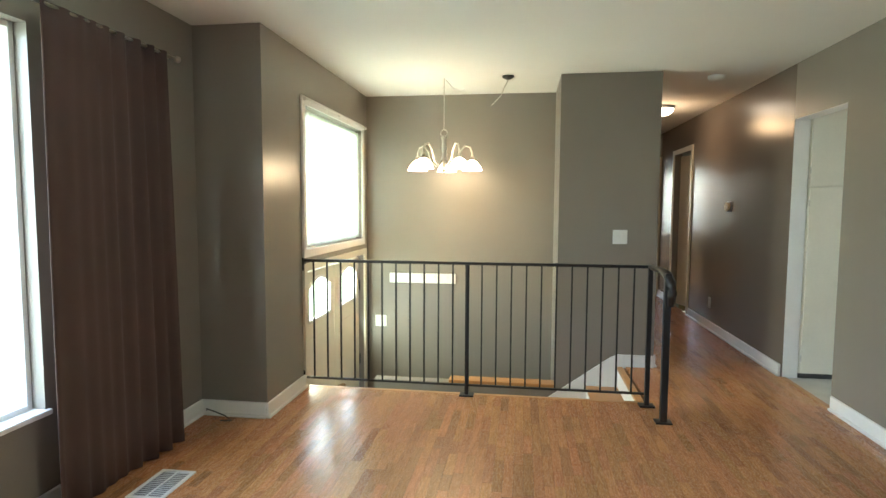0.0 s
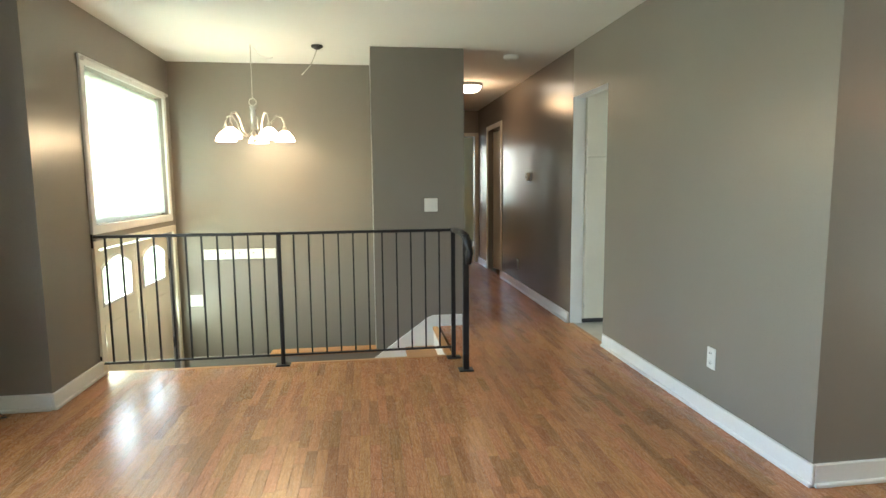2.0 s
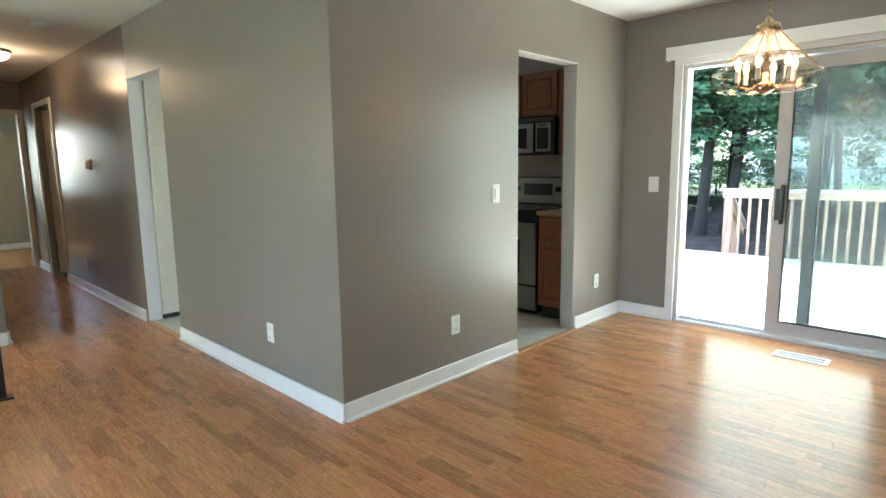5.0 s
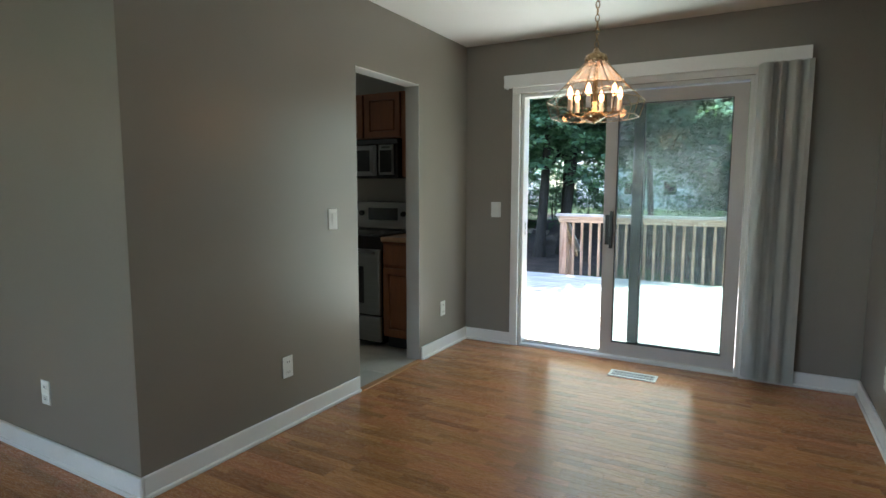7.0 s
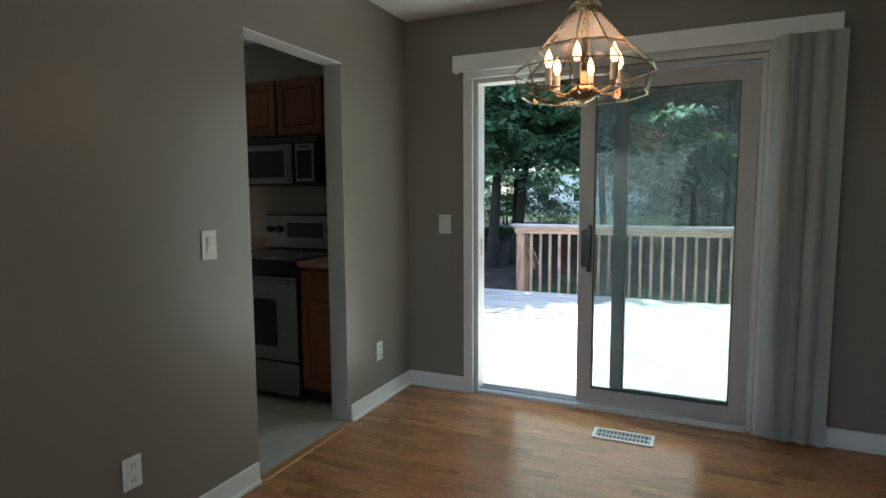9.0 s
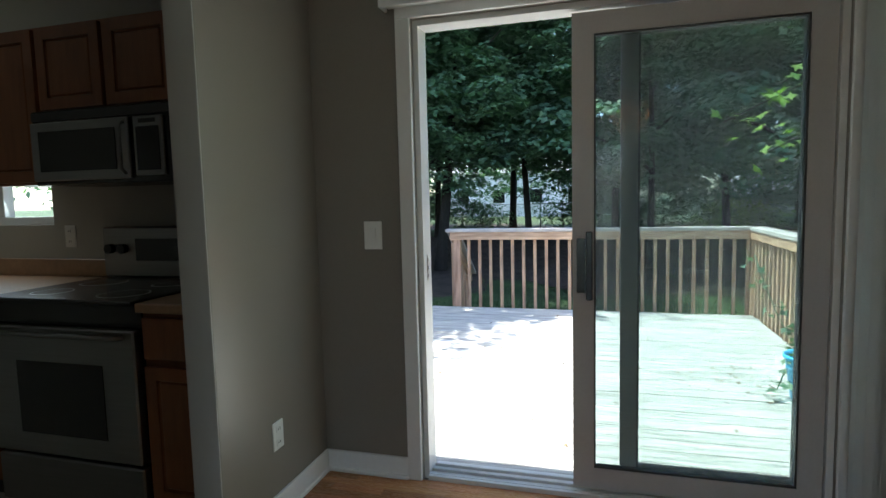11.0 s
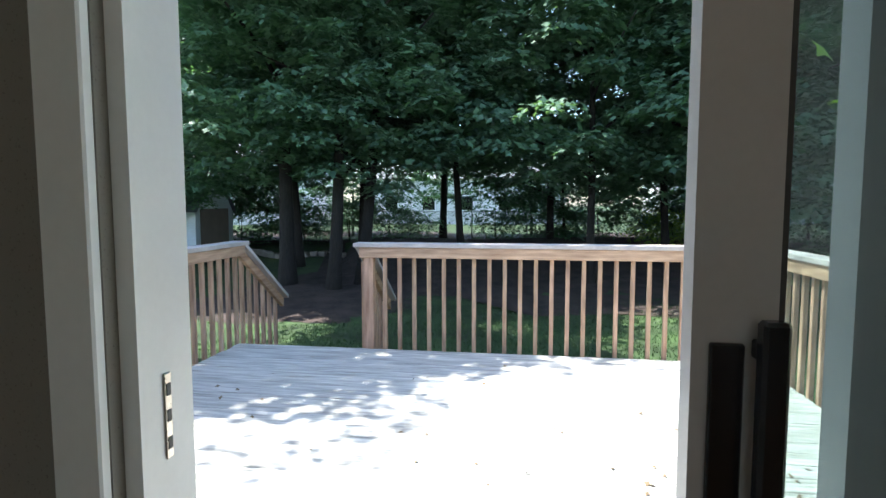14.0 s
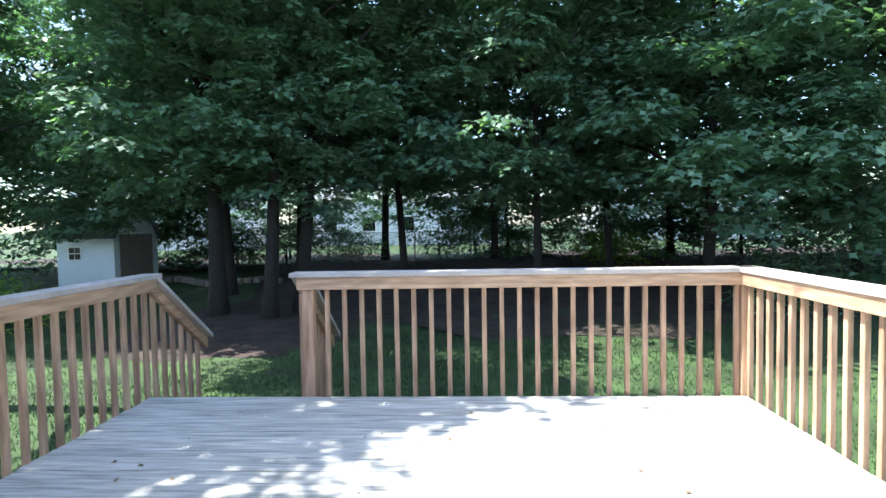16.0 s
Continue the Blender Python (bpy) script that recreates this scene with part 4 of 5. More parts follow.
def base(y0, y1, n, label):
    c = thing("base_cabinet", (2.63, (y0 + y1) / 2, 0), label, "kitchen cabinet", "base cabinets")
    part("body", boxes((2.33, 2.93, y0 + 0.001, y1 - 0.001, 0.10, 0.87)), "cherry", c)
    part("toe_kick", boxes((2.39, 2.92, y0 + 0.001, y1 - 0.001, 0.0, 0.10)), "slot", c)
    w = (y1 - y0) / n
    for i in range(n):
        p, q = y0 + i * w + 0.012, y0 + (i + 1) * w - 0.012
        cab_door(c, 2.328, p, q, 0.12, 0.66)
        part("drawer", boxes((2.308, 2.328, p, q, 0.69, 0.85), bevel=0.003), "cherry", c)
    return c


base(0.125, R0 - 0.005, 1, "red-brown base cabinet with a drawer beside the range")
base(R1 + 0.005, 3.55, 5, "run of red-brown base cabinets under the kitchen window")
for y0, y1 in ((0.121, R0 - 0.005), (R1 + 0.005, 3.55)):
    t = thing("countertop", (2.6, (y0 + y1) / 2, 0.87), "tan laminate countertop on wooden base cabinets", "countertop")
    part("slab", boxes((2.29, 2.931, y0, y1, 0.871, 0.908), bevel=0.005), "counter", t)
    part("backsplash", boxes((2.912, 2.931, y0, y1, 0.908, 1.0), bevel=0.003), "counter", t)

rg = thing("range", (2.6, (R0 + R1) / 2, 0), "stainless steel electric range with black glass cooktop", "stove")
part("body", boxes((2.33, 2.92, R0 + 0.002, R1 - 0.002, 0.03, 0.895)), "black", rg)
part("cooktop", boxes((2.285, 2.86, R0 + 0.002, R1 - 0.002, 0.896, 0.915), bevel=0.004), "black", rg, "black glass cooktop")
part("oven_door", boxes((2.285, 2.328, R0 + 0.005, R1 - 0.005, 0.27, 0.80), bevel=0.006), "steel", rg, "stainless oven door")
part("oven_window", boxes((2.281, 2.285, R0 + 0.16, R1 - 0.16, 0.36, 0.66)), "black", rg, "black oven window")
part("drawer", boxes((2.29, 2.328, R0 + 0.005, R1 - 0.005, 0.05, 0.255), bevel=0.006), "steel", rg, "stainless storage drawer")
part("oven_handle", tube(bmesh.new(), [(2.28, R0 + 0.05, 0.775), (2.245, R0 + 0.06, 0.78), (2.245, R1 - 0.06, 0.78), (2.28, R1 - 0.05, 0.775)], 0.011, 8), "steel", rg, "stainless bar handle")
part("back_panel", boxes((2.87, 2.925, R0 + 0.01, R1 - 0.01, 0.915, 1.17), bevel=0.01), "steel", rg, "stainless control panel")
part("display", boxes((2.866, 2.87, R0 + 0.22, R1 - 0.22, 1.0, 1.11)), "black", rg, "black clock display")
for y in (R0 + 0.07, R0 + 0.15, R1 - 0.15, R1 - 0.07):
    part("knob", tube(bmesh.new(), [(2.87, y, 1.06), (2.842, y, 1.06)], 0.024, 14), "black", rg, "black control knob")
for y, x, r in ((0.62, 2.44, 0.10), (1.0, 2.44, 0.08), (0.62, 2.70, 0.08), (1.0, 2.70, 0.10)):
    part("burner_mark", lathe(bmesh.new(), (x, y, 0.9155), [(r, 0), (r - 0.004, 0.0003)], 28), "grey_vinyl", rg, "grey burner ring")

mw = thing("microwave", (2.74, (R0 + R1) / 2, 1.37), "stainless and black over-the-range microwave", "microwave")
part("body", boxes((2.56, 2.925, R0 + 0.003, R1 - 0.003, 1.372, 1.698), bevel=0.004), "black", mw)
part("vent", boxes((2.553, 2.56, R0 + 0.01, R1 - 0.01, 1.655, 1.69)), "slot", mw)
part("door", boxes((2.542, 2.56, R0 + 0.215, R1 - 0.01, 1.39, 1.645), bevel=0.005), "steel", mw, "stainless microwave door")
part("door_window", boxes((2.538, 2.542, R0 + 0.28, R1 - 0.06, 1.43, 1.605)), "black", mw, "black door window")
part("handle", tube(bmesh.new(), [(2.542, R0 + 0.235, 1.41), (2.515, R0 + 0.235, 1.43), (2.515, R0 + 0.235, 1.60), (2.542, R0 + 0.235, 1.625)], 0.009, 8), "steel", mw)
part("control_panel", boxes((2.545, 2.56, R0 + 0.04, R0 + 0.19, 1.40, 1.645), bevel=0.004), "steel", mw, "stainless keypad panel")
part("keypad", boxes((2.541, 2.545, R0 + 0.058, R0 + 0.172, 1.42, 1.60)), "black", mw)
part("clock", boxes((2.541, 2.545, R0 + 0.075, R0 + 0.155, 1.615, 1.632)), "slot", mw)
wall_plate("outlet", "x", -1, (2.932, 1.45, 1.12), 0.072, 0.116, "white outlet above the kitchen counter", "outlet")


# ---- deck ----
DX0, DX1, DY0, DY1, DZ = XE + 0.17, 7.03, -2.72, 1.59, -0.02
deck = tagged(new("deck"), "sun-bleached grey-white timber deck with wide boards", "deck", kind="structure")
nb = 28
bw = (DX1 - DX0) / nb
bm = boxes((-bw / 2 + 0.003, bw / 2 - 0.003, DY0 - 0.04, DY1 + 0.04, -0.035, 0), bevel=0.003)
board = part("board", bm, "deck", deck)
board.location = (DX0 + bw / 2, 0, DZ)
rnd = random.Random(11)
for i in range(1, nb):
    o = new("board", board.data)
    o.parent = deck
    o.location = (DX0 + bw * (i + 0.5), rnd.uniform(-0.006, 0.006), DZ + rnd.uniform(-0.0015, 0.0015))
part("joist_frame", boxes((DX0, DX1, DY0, DY0 + 0.04, -0.26, -0.06), (DX0, DX1, DY1 - 0.04, DY1, -0.26, -0.06), (DX1 - 0.04, DX1, DY0, DY1, -0.26, -0.06), (DX0, DX0 + 0.04, DY0, DY1, -0.26, -0.06)), "cedar", deck)
for x in (3.4, 5.2, 6.9):
    for y in (DY0 + 0.1, -0.5, DY1 - 0.1):
        part("deck_post", boxes((x - 0.045, x + 0.045, y - 0.045, y + 0.045, -1.3, -0.06)), "cedar", deck)

BAL = {}


def baluster(parent, x, y, z0, z1, s=0.017):
    key = (round(z1 - z0, 3), s)
    if key not in BAL:
        o = part("baluster", boxes((-s, s, -s, s, 0, z1 - z0), bevel=0.003), "cedar", None)
        BAL[key] = o.data
    else:
        o = new("baluster", BAL[key])
    o.location = (x, y, z0)
    o.rotation_euler = (0, 0, random.uniform(-0.04, 0.04))
    o.parent = parent
    return o


random.seed(5)


def deck_rail(name, p, q, label, n):
    """Straight rail from p to q on the deck's edge, with outside balusters under a flat cap."""
    r = tagged(new(name), label, "deck railing", "deck railings")
    p, q = Vector(p), Vector(q)
    d = (q - p).normalized()
    s = Vector((d.y, -d.x))
    L = (q - p).length

    def plank(a, b, u0, u1, z0, z1, nm, mat, lab=""):
        bm = boxes((0, b - a, u0, u1, z0, z1), bevel=0.004)
        m = Matrix(((d.x, s.x, 0, p.x + d.x * a), (d.y, s.y, 0, p.y + d.y * a), (0, 0, 1, 0), (0, 0, 0, 1)))
        bm.transform(m)
        return part(nm, bm, mat, r, lab)
    plank(-0.07, L + 0.07, -0.075, 0.075, 0.868, 0.905, "cap", "rail_cap", "grey weathered flat cap board")
    plank(-0.02, L + 0.02, 0.022, 0.060, 0.778, 0.867, "upper_rail", "cedar_rail")
    for i in range(n):
        c = p + d * (L * (i + 0.5) / n) + s * 0.0
        baluster(r, c.x, c.y, -0.16, 0.865)
    return r, d, s


r1 = deck_rail("deck_railing", (DX1 + 0.05, 0.47), (DX1 + 0.05, DY0 - 0.05), "weathered cedar deck railing along the garden edge with grey cap", 25)[0]
r2 = deck_rail("deck_railing", (DX1 + 0.05, DY0 - 0.055), (DX0 + 0.1, DY0 - 0.055), "sunlit cedar deck railing along the deck's side", 30)[0]
r3 = deck_rail("deck_railing", (DX0 + 0.1, DY1 + 0.055), (DX1 + 0.05, DY1 + 0.055), "weathered cedar deck railing beside the garden steps", 30)[0]
for rr, x, y in ((r1, DX1 + 0.05, 0.415), (r2, DX1 + 0.05, DY0 - 0.05)):
    part("end_post", boxes((x - 0.042, x + 0.042, y - 0.042, y + 0.042, -0.3, 0.865), bevel=0.004), "cedar", rr, "square cedar post")


def stair_rail(y, label):
    r = tagged(new("stair_rail"), label, "stair railing", "garden stair railings")
    x0, x1 = DX1 + 0.05, DX1 + 0.93
    drop = 0.62
    for nm, t, w, off, mat in (("cap", 0.037, 0.15, 0.90, "rail_cap"), ("upper_rail", 0.09, 0.04, 0.86, "cedar_rail")):
        bm = bmesh.new()
        vs = [bm.verts.new((x, y + s * w / 2, off - k * t - (drop if x == x1 else 0))) for x in (x0, x1) for s in (-1, 1) for k in (0, 1)]
        for f in ((0, 1, 3, 2), (4, 6, 7, 5), (0, 4, 5, 1), (2, 3, 7, 6), (0, 2, 6, 4), (1, 5, 7, 3)):
            bm.faces.new([vs[i] for i in f])
        part(nm, bm, mat, r)
    for i in range(6):
        x = x0 + 0.10 + i * 0.135
        dz = drop * (x - x0) / (x1 - x0)
        baluster(r, x, y + 0.03, -0.14 - dz, 0.80 - dz)
    return r


stair_rail(DY1 + 0.055, "sloping cedar rail beside the garden steps")
stair_rail(0.47, "sloping cedar rail on the far side of the garden steps")
gs = thing("garden_steps", (7.5, 1.05, -1.1), "timber steps from the deck down to the lawn", "steps")
for i in range(5):
    part("tread", boxes((DX1 + 0.01 + 0.26 * i, DX1 + 0.29 + 0.26 * i, 0.52, DY1, -0.20 - 0.18 * i, -0.16 - 0.18 * i), bevel=0.004), "cedar", gs)
for y in (0.54, DY1 - 0.04):
    part("stringer", boxes((DX1 + 0.01, DX1 + 0.25, y, y + 0.035, -1.1, -0.21), (DX1 + 0.25, DX1 + 0.75, y, y + 0.035, -1.1, -0.58), (DX1 + 0.75, DX1 + 1.3, y, y + 0.035, -1.1, -0.93)), "cedar", gs)


# ---- leaves ----
def leaf_mesh(name, centres, normals, sizes, seed=0, lobes=True):
    """Many small folded leaves as one mesh."""
    rng = np.random.default_rng(seed)
    n = len(centres)
    nrm = normals / np.linalg.norm(normals, axis=1, keepdims=True)
    ref = rng.normal(size=(n, 3))
    u = np.cross(nrm, ref)
    u /= np.linalg.norm(u, axis=1, keepdims=True)
    v = np.cross(nrm, u)
    if lobes:
        shape = [(-0.5, 0.0, 0.0), (-0.12, 0.20, 0.05), (-0.05, 0.52, 0.02), (0.16, 0.18, 0.04), (0.55, 0.0, -0.05), (0.16, -0.18, 0.04), (-0.05, -0.52, 0.02), (-0.12, -0.20, 0.05)]
        tri = [(0, 1, 7), (1, 2, 3), (1, 3, 5), (1, 5, 7), (3, 4, 5), (5, 6, 7)]
    else:
        shape = [(-0.5, 0, 0), (0, 0.34, 0.05), (0.55, 0, -0.04), (0, -0.34, 0.05)]
        tri = [(0, 1, 2), (0, 2, 3)]
    s = np.array(shape)
    k = len(s)
    co = centres[:, None] + sizes[:, None, None] * (u[:, None] * s[None, :, 0, None] + v[:, None] * s[None, :, 1, None] + nrm[:, None] * s[None, :, 2, None])
    idx = (np.arange(n)[:, None, None] * k + np.array(tri)[None]).reshape(-1)
    me = bpy.data.meshes.new(name)
    me.vertices.add(n * k)
    me.vertices.foreach_set("co", co.reshape(-1).astype(np.float32))
    nt = n * len(tri)
    me.loops.add(nt * 3)
    me.loops.foreach_set("vertex_index", idx.astype(np.int32))
    me.polygons.add(nt)
    me.polygons.foreach_set("loop_start", np.arange(0, nt * 3, 3, dtype=np.int32))
    me.update(calc_edges=True)
    me.validate()
    return me


def crown_mesh(name, mat, rx, ry, rz, clumps, leaves, size, seed, shell=0.55, lobes=True, cut=None):
    """Layered sprays of leaves in a lumpy, gappy ellipsoid round the origin."""
    rng = np.random.default_rng(seed)
    d = rng.normal(size=(clumps, 3))
    d /= np.linalg.norm(d, axis=1, keepdims=True)
    r = shell + (1 - shell) * rng.random(clumps) ** 0.6
    r *= 1 + 0.12 * np.sin(5 * d[:, 0] + seed) + 0.1 * np.cos(7 * d[:, 2] + seed)
    c = d * r[:, None] * np.array([rx, ry, rz])
    cs, ns, ss = [], [], []
    for i in range(clumps):
        m = int(leaves * rng.uniform(0.6, 1.4))
        w = rng.uniform(0.5, 1.15)
        a = rng.uniform(0, 2 * np.pi, m)
        q = np.sqrt(rng.random(m)) * w
        off = np.stack([np.cos(a) * q, np.sin(a) * q, -0.35 * q ** 2 / w + rng.normal(0, 0.07, m)], 1)
        tilt = rng.normal(0, 0.12, 2)
        off[:, 2] += off[:, 0] * tilt[0] + off[:, 1] * tilt[1]
        cs.append(c[i] + off)
        ns.append(np.stack([off[:, 0] * 0.6, off[:, 1] * 0.6, np.full(m, 0.8)], 1) + rng.normal(0, 0.24, (m, 3)))
        ss.append(size * rng.uniform(0.7, 1.25, m))
    me = leaf_mesh(name, np.concatenate(cs), np.concatenate(ns), np.concatenate(ss), seed, lobes)
    me.materials.append(M[mat])
    return me


def ground_z(x, y):
    """Height of the garden: flat by the house, rising to a low bank under the trees."""
    t = min(1, max(0, (x - 13.5) / 12))
    return -1.1 + 0.75 * t * t * (3 - 2 * t) + 0.05 * math.sin(x * 0.7 + y * 0.5)


def trunk_bm(h, r, lean, seed, limbs=5, fork=0.45):
    rnd = random.Random(seed)
    bm = bmesh.new()
    pts, rad = [], []
    for i in range(9):
        t = i / 8
        pts.append((lean[0] * t + 0.06 * math.sin(3 * t + seed), lean[1] * t + 0.06 * math.cos(4 * t + seed), -0.25 + (h + 0.25) * t))
        rad.append(r * (1.35 if i == 0 else 1.0) * (1 - 0.7 * t))
    tube(bm, pts, rad, 10)
    for k in range(limbs):
        t = fork + (0.95 - fork) * k / max(1, limbs - 1)
        i = min(8, int(t * 8))
        a = rnd.uniform(0, 6.28)
        L = rnd.uniform(0.28, 0.45) * h
        p = Vector(pts[i])
        tube(bm, [p, p + Vector((math.cos(a) * L * 0.4, math.sin(a) * L * 0.4, L * 0.28)), p + Vector((math.cos(a) * L, math.sin(a) * L, L * 0.5))], [rad[i] * 0.6, rad[i] * 0.4, 0.02], 7)
    return bm


CROWNS = {
    "near": [crown_mesh("crown", "leaf", 3.1, 3.3, 2.6, 120, 120, 0.20, s, 0.45) for s in (1, 2, 3)],
    "far": [crown_mesh("crown", "leaf_shade", 3.4, 3.6, 3.2, 105, 85, 0.20, s, 0.35, lobes=False) for s in (4, 5)],
}


def tree(x, y, h, r, crown_z, lean=(0, 0), kind="near", seed=1, scale=1.0, forms=1, label="", squash=1.0):
    z = ground_z(x, y)
    t = thing("tree", (x, y, z), label or "tall maple with a dark trunk and layered deep green leaves", "tree", "maples behind the lawn")
    tr = part("trunk", trunk_bm(h, r, lean, seed), "bark", None)
    tr.parent = t
    rnd = random.Random(seed)
    for k in range(forms):
        meshes = CROWNS[kind]
        c = new("crown", meshes[(seed + k) % len(meshes)])
        c.parent = t
        c.location = (lean[0] + rnd.uniform(-0.5, 0.5) * (k > 0), lean[1] + rnd.uniform(-0.7, 0.7) * (k > 0), crown_z - z + k * 3.4 * scale)
        c.rotation_euler = (0, 0, rnd.uniform(0, 6.28))
        c.scale = (scale, scale, scale * squash)
    return t


TREES = [  # x, y, height, radius, crown height, lean, kind, scale
    (16.5, 5.45, 8.5, 0.23, 4.3, (0.2, 0.3), "near", 1.0), (16.1, 4.1, 8.0, 0.19, 4.2, (0.3, -0.4), "near", 0.9),
    (16.8, 3.6, 8.5, 0.18, 4.5, (0.4, -1.0), "near", 0.95), (19.5, 6.4, 9.0, 0.15, 5.2, (0, 0.2), "near", 1.0),
    (23.0, 12.4, 9.0, 0.17, 5.3, (0, 0.3), "near", 1.0), (15.5, 13.5, 9.0, 0.18, 5.0, (0, 0), "near", 1.05),
    (17.8, -2.6, 8.0, 0.12, 4.0, (0, 0.2), "near", 1.0), (16.6, -6.4, 8.0, 0.16, 3.6, (-0.4, 0), "near", 1.05),
    (15.2, -10.2, 8.5, 0.17, 3.3, (0, 0), "near", 1.1), (20.5, 1.3, 9.0, 0.13, 4.8, (0, 0.3), "near", 1.05),
    (20.0, -5.0, 9.0, 0.13, 4.2, (0, 0.3), "near", 1.1), (13.4, -14.0, 8.5, 0.17, 3.6, (0, 0), "near", 1.1),
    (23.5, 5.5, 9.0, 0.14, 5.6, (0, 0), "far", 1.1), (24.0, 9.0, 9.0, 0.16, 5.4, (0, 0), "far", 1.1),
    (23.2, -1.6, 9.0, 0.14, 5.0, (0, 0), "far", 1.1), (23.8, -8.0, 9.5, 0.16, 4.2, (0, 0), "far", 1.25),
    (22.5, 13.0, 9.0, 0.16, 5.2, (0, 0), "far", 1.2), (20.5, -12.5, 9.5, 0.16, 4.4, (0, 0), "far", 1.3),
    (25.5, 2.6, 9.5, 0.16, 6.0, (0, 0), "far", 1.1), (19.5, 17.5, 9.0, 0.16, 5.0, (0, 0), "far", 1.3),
]
for i, (x, y, h, r, cz, lean, kind, sc) in enumerate(TREES):
    t = tree(x, y, h, r, cz, lean, kind, i + 1, sc, 2 if i < 12 else 1)
    if i in (0, 3, 6, 8) and x > 14:  # unseen extra crowns without limbs, added above view to shade the lawn
        c = new("crown", CROWNS["near"][i % 3])
        c.parent = t
        c.location = (-3.6, 0.5, 9.6)
        c.rotation_euler = (0, 0, i)
        c.scale = (0.95, 0.95, 0.7)

    if i == 3:  # low bough that hangs in front of the shed's roof
        c = new("crown", CROWNS["near"][1])
        c.parent = t
        c.location = (-1.3, 3.6, 3.2)
        c.scale = (0.6, 0.7, 0.6)

for i, (x, y, cz, sc) in enumerate(((24.5, -2.2, 1.9, 0.75), (24.8, -6.0, 2.0, 0.9), (23.5, -10.5, 1.8, 0.9), (22.0, -15.5, 2.2, 1.1), (25.5, 9.6, 2.2, 0.8),
                                    (24.5, 13.5, 2.2, 1.0), (22.5, 18.5, 2.4, 1.1), (28.5, -1.0, 2.4, 0.7), (29.5, 7.8, 2.4, 0.8), (30, 3.2, 3.6, 0.8))):
    tree(x, y, 4.5, 0.07, cz, (0, 0), "far", 60 + i, sc, 1, "young bushy tree with shade-darkened leaves at the back of the wood")
tree(6.3, 7.4, 8.5, 0.2, 6.6, (0.2, -1.5), "near", 80, 0.68, 1, "tall maple whose crown shades the deck")
tree(10.3, 7.4, 9.5, 0.2, 7.8, (-1.6, -3.2), "near", 81, 0.8, 1, "tall maple whose crown shades the deck")

# tree beside the deck whose twigs hang over the rail, and bushes by the fence
side = thing("tree", (5.6, -5.4, -1.1), "young tree beside the deck with bright yellow-green twigs", "tree")
tr = part("trunk", trunk_bm(4.2, 0.09, (0.0, 0.4), 40), "bark", None)
tr.parent = side
me = crown_mesh("crown", "leaf_bright", 1.1, 1.0, 1.3, 40, 70, 0.12, 31, 0.35)
cr = new("crown", me)
cr.parent = side
cr.location = (-0.2, -0.1, 3.7)


def twig(tip, root, seed, leaves=34):
    """A thin bough that droops to its tip, with lobed leaves in tufts along its outer half."""
    rng = np.random.default_rng(seed)
    a, b = Vector(root), Vector(tip)
    base = Vector((5.6, -5.4, -1.1))
    pts = [a.lerp(b, t) + Vector((0, 0, 0.22 * math.sin(math.pi * t))) - base for t in np.linspace(0, 1, 8)]
    o = part("twig", tube(bmesh.new(), pts, [0.016 - 0.0017 * k for k in range(8)], 6), "bark", None)
    o.parent = side
    cen, nor = [], []
    for k in range(leaves):
        t = 1 - 0.62 * rng.random() ** 1.3
        q = min(6, int(t * 7))
        c = pts[q].lerp(pts[q + 1], t * 7 - q)
        cen.append(np.array(c) + rng.normal(0, 0.055, 3) + (0, 0, -0.03))
        nor.append(rng.normal(0, 0.45, 3) + (0, 0, 0.8))
    me = leaf_mesh("leaf_tuft", np.array(cen), np.array(nor), rng.uniform(0.07, 0.125, leaves), seed)
    me.materials.append(M["leaf_bright"])
    o = new("leaf_tuft", me)
    o.parent = side


for k, (tip, root) in enumerate((((4.50, -1.98, 1.70), (5.2, -4.6, 2.3)), ((4.68, -2.25, 1.50), (5.1, -4.6, 2.1)), ((4.75, -2.35, 1.95), (5.2, -4.7, 2.6)),
                                 ((4.95, -2.45, 1.62), (5.4, -4.6, 2.0)), ((4.72, -2.60, 1.78), (5.0, -4.8, 2.4)), ((5.15, -2.82, 0.62), (5.4, -4.4, 1.5)), ((4.85, -2.84, 0.45), (5.2, -4.4, 1.3)))):
    twig(tip, root, 90 + k, 34 if k < 5 else 16)


def bush(x, y, r, mat, seed, label):
    z = ground_z(x, y)
    b = thing("bush", (x, y, z), label, "bush", "shrubs in the garden")
    for q in ((0.1, 0.05, r * 0.8), (-0.15, 0.1, r * 0.7)):
        st = part("stem", tube(bmesh.new(), [(0, 0, -0.1), q], [0.03, 0.01], 6), "bark", None)
        st.parent = b
    c = new("foliage", crown_mesh("foliage", mat, r, r, r * 0.7, 40, 70, 0.11, seed, 0.3, lobes=False))
    c.parent = b
    c.location = (0, 0, r * 0.65)


bush(15.2, 10.6, 1.2, "leaf_bright", 51, "bright yellow-green bush beside the shed")
bush(16.5, 12.8, 1.5, "leaf", 52, "rounded green bush beside the shed")
bush(14.0, 12.6, 1.3, "leaf_bright", 53, "bright green bush at the lawn's edge")
bush(19.0, -10.5, 1.6, "leaf", 54, "green bush at the edge of the wood")
bush(22.5, -5.8, 1.3, "leaf_bright", 55, "sunlit bush behind the bank")
bush(16.5, -8.2, 1.0, "leaf", 56, "low green bush under the trees")
bush(24.5, 3.8, 1.1, "leaf", 57, "thin bush by the wire fence")
bush(24.8, 0.4, 1.7, "leaf_shade", 59, "bush with shade-darkened leaves on the bank under the trees")
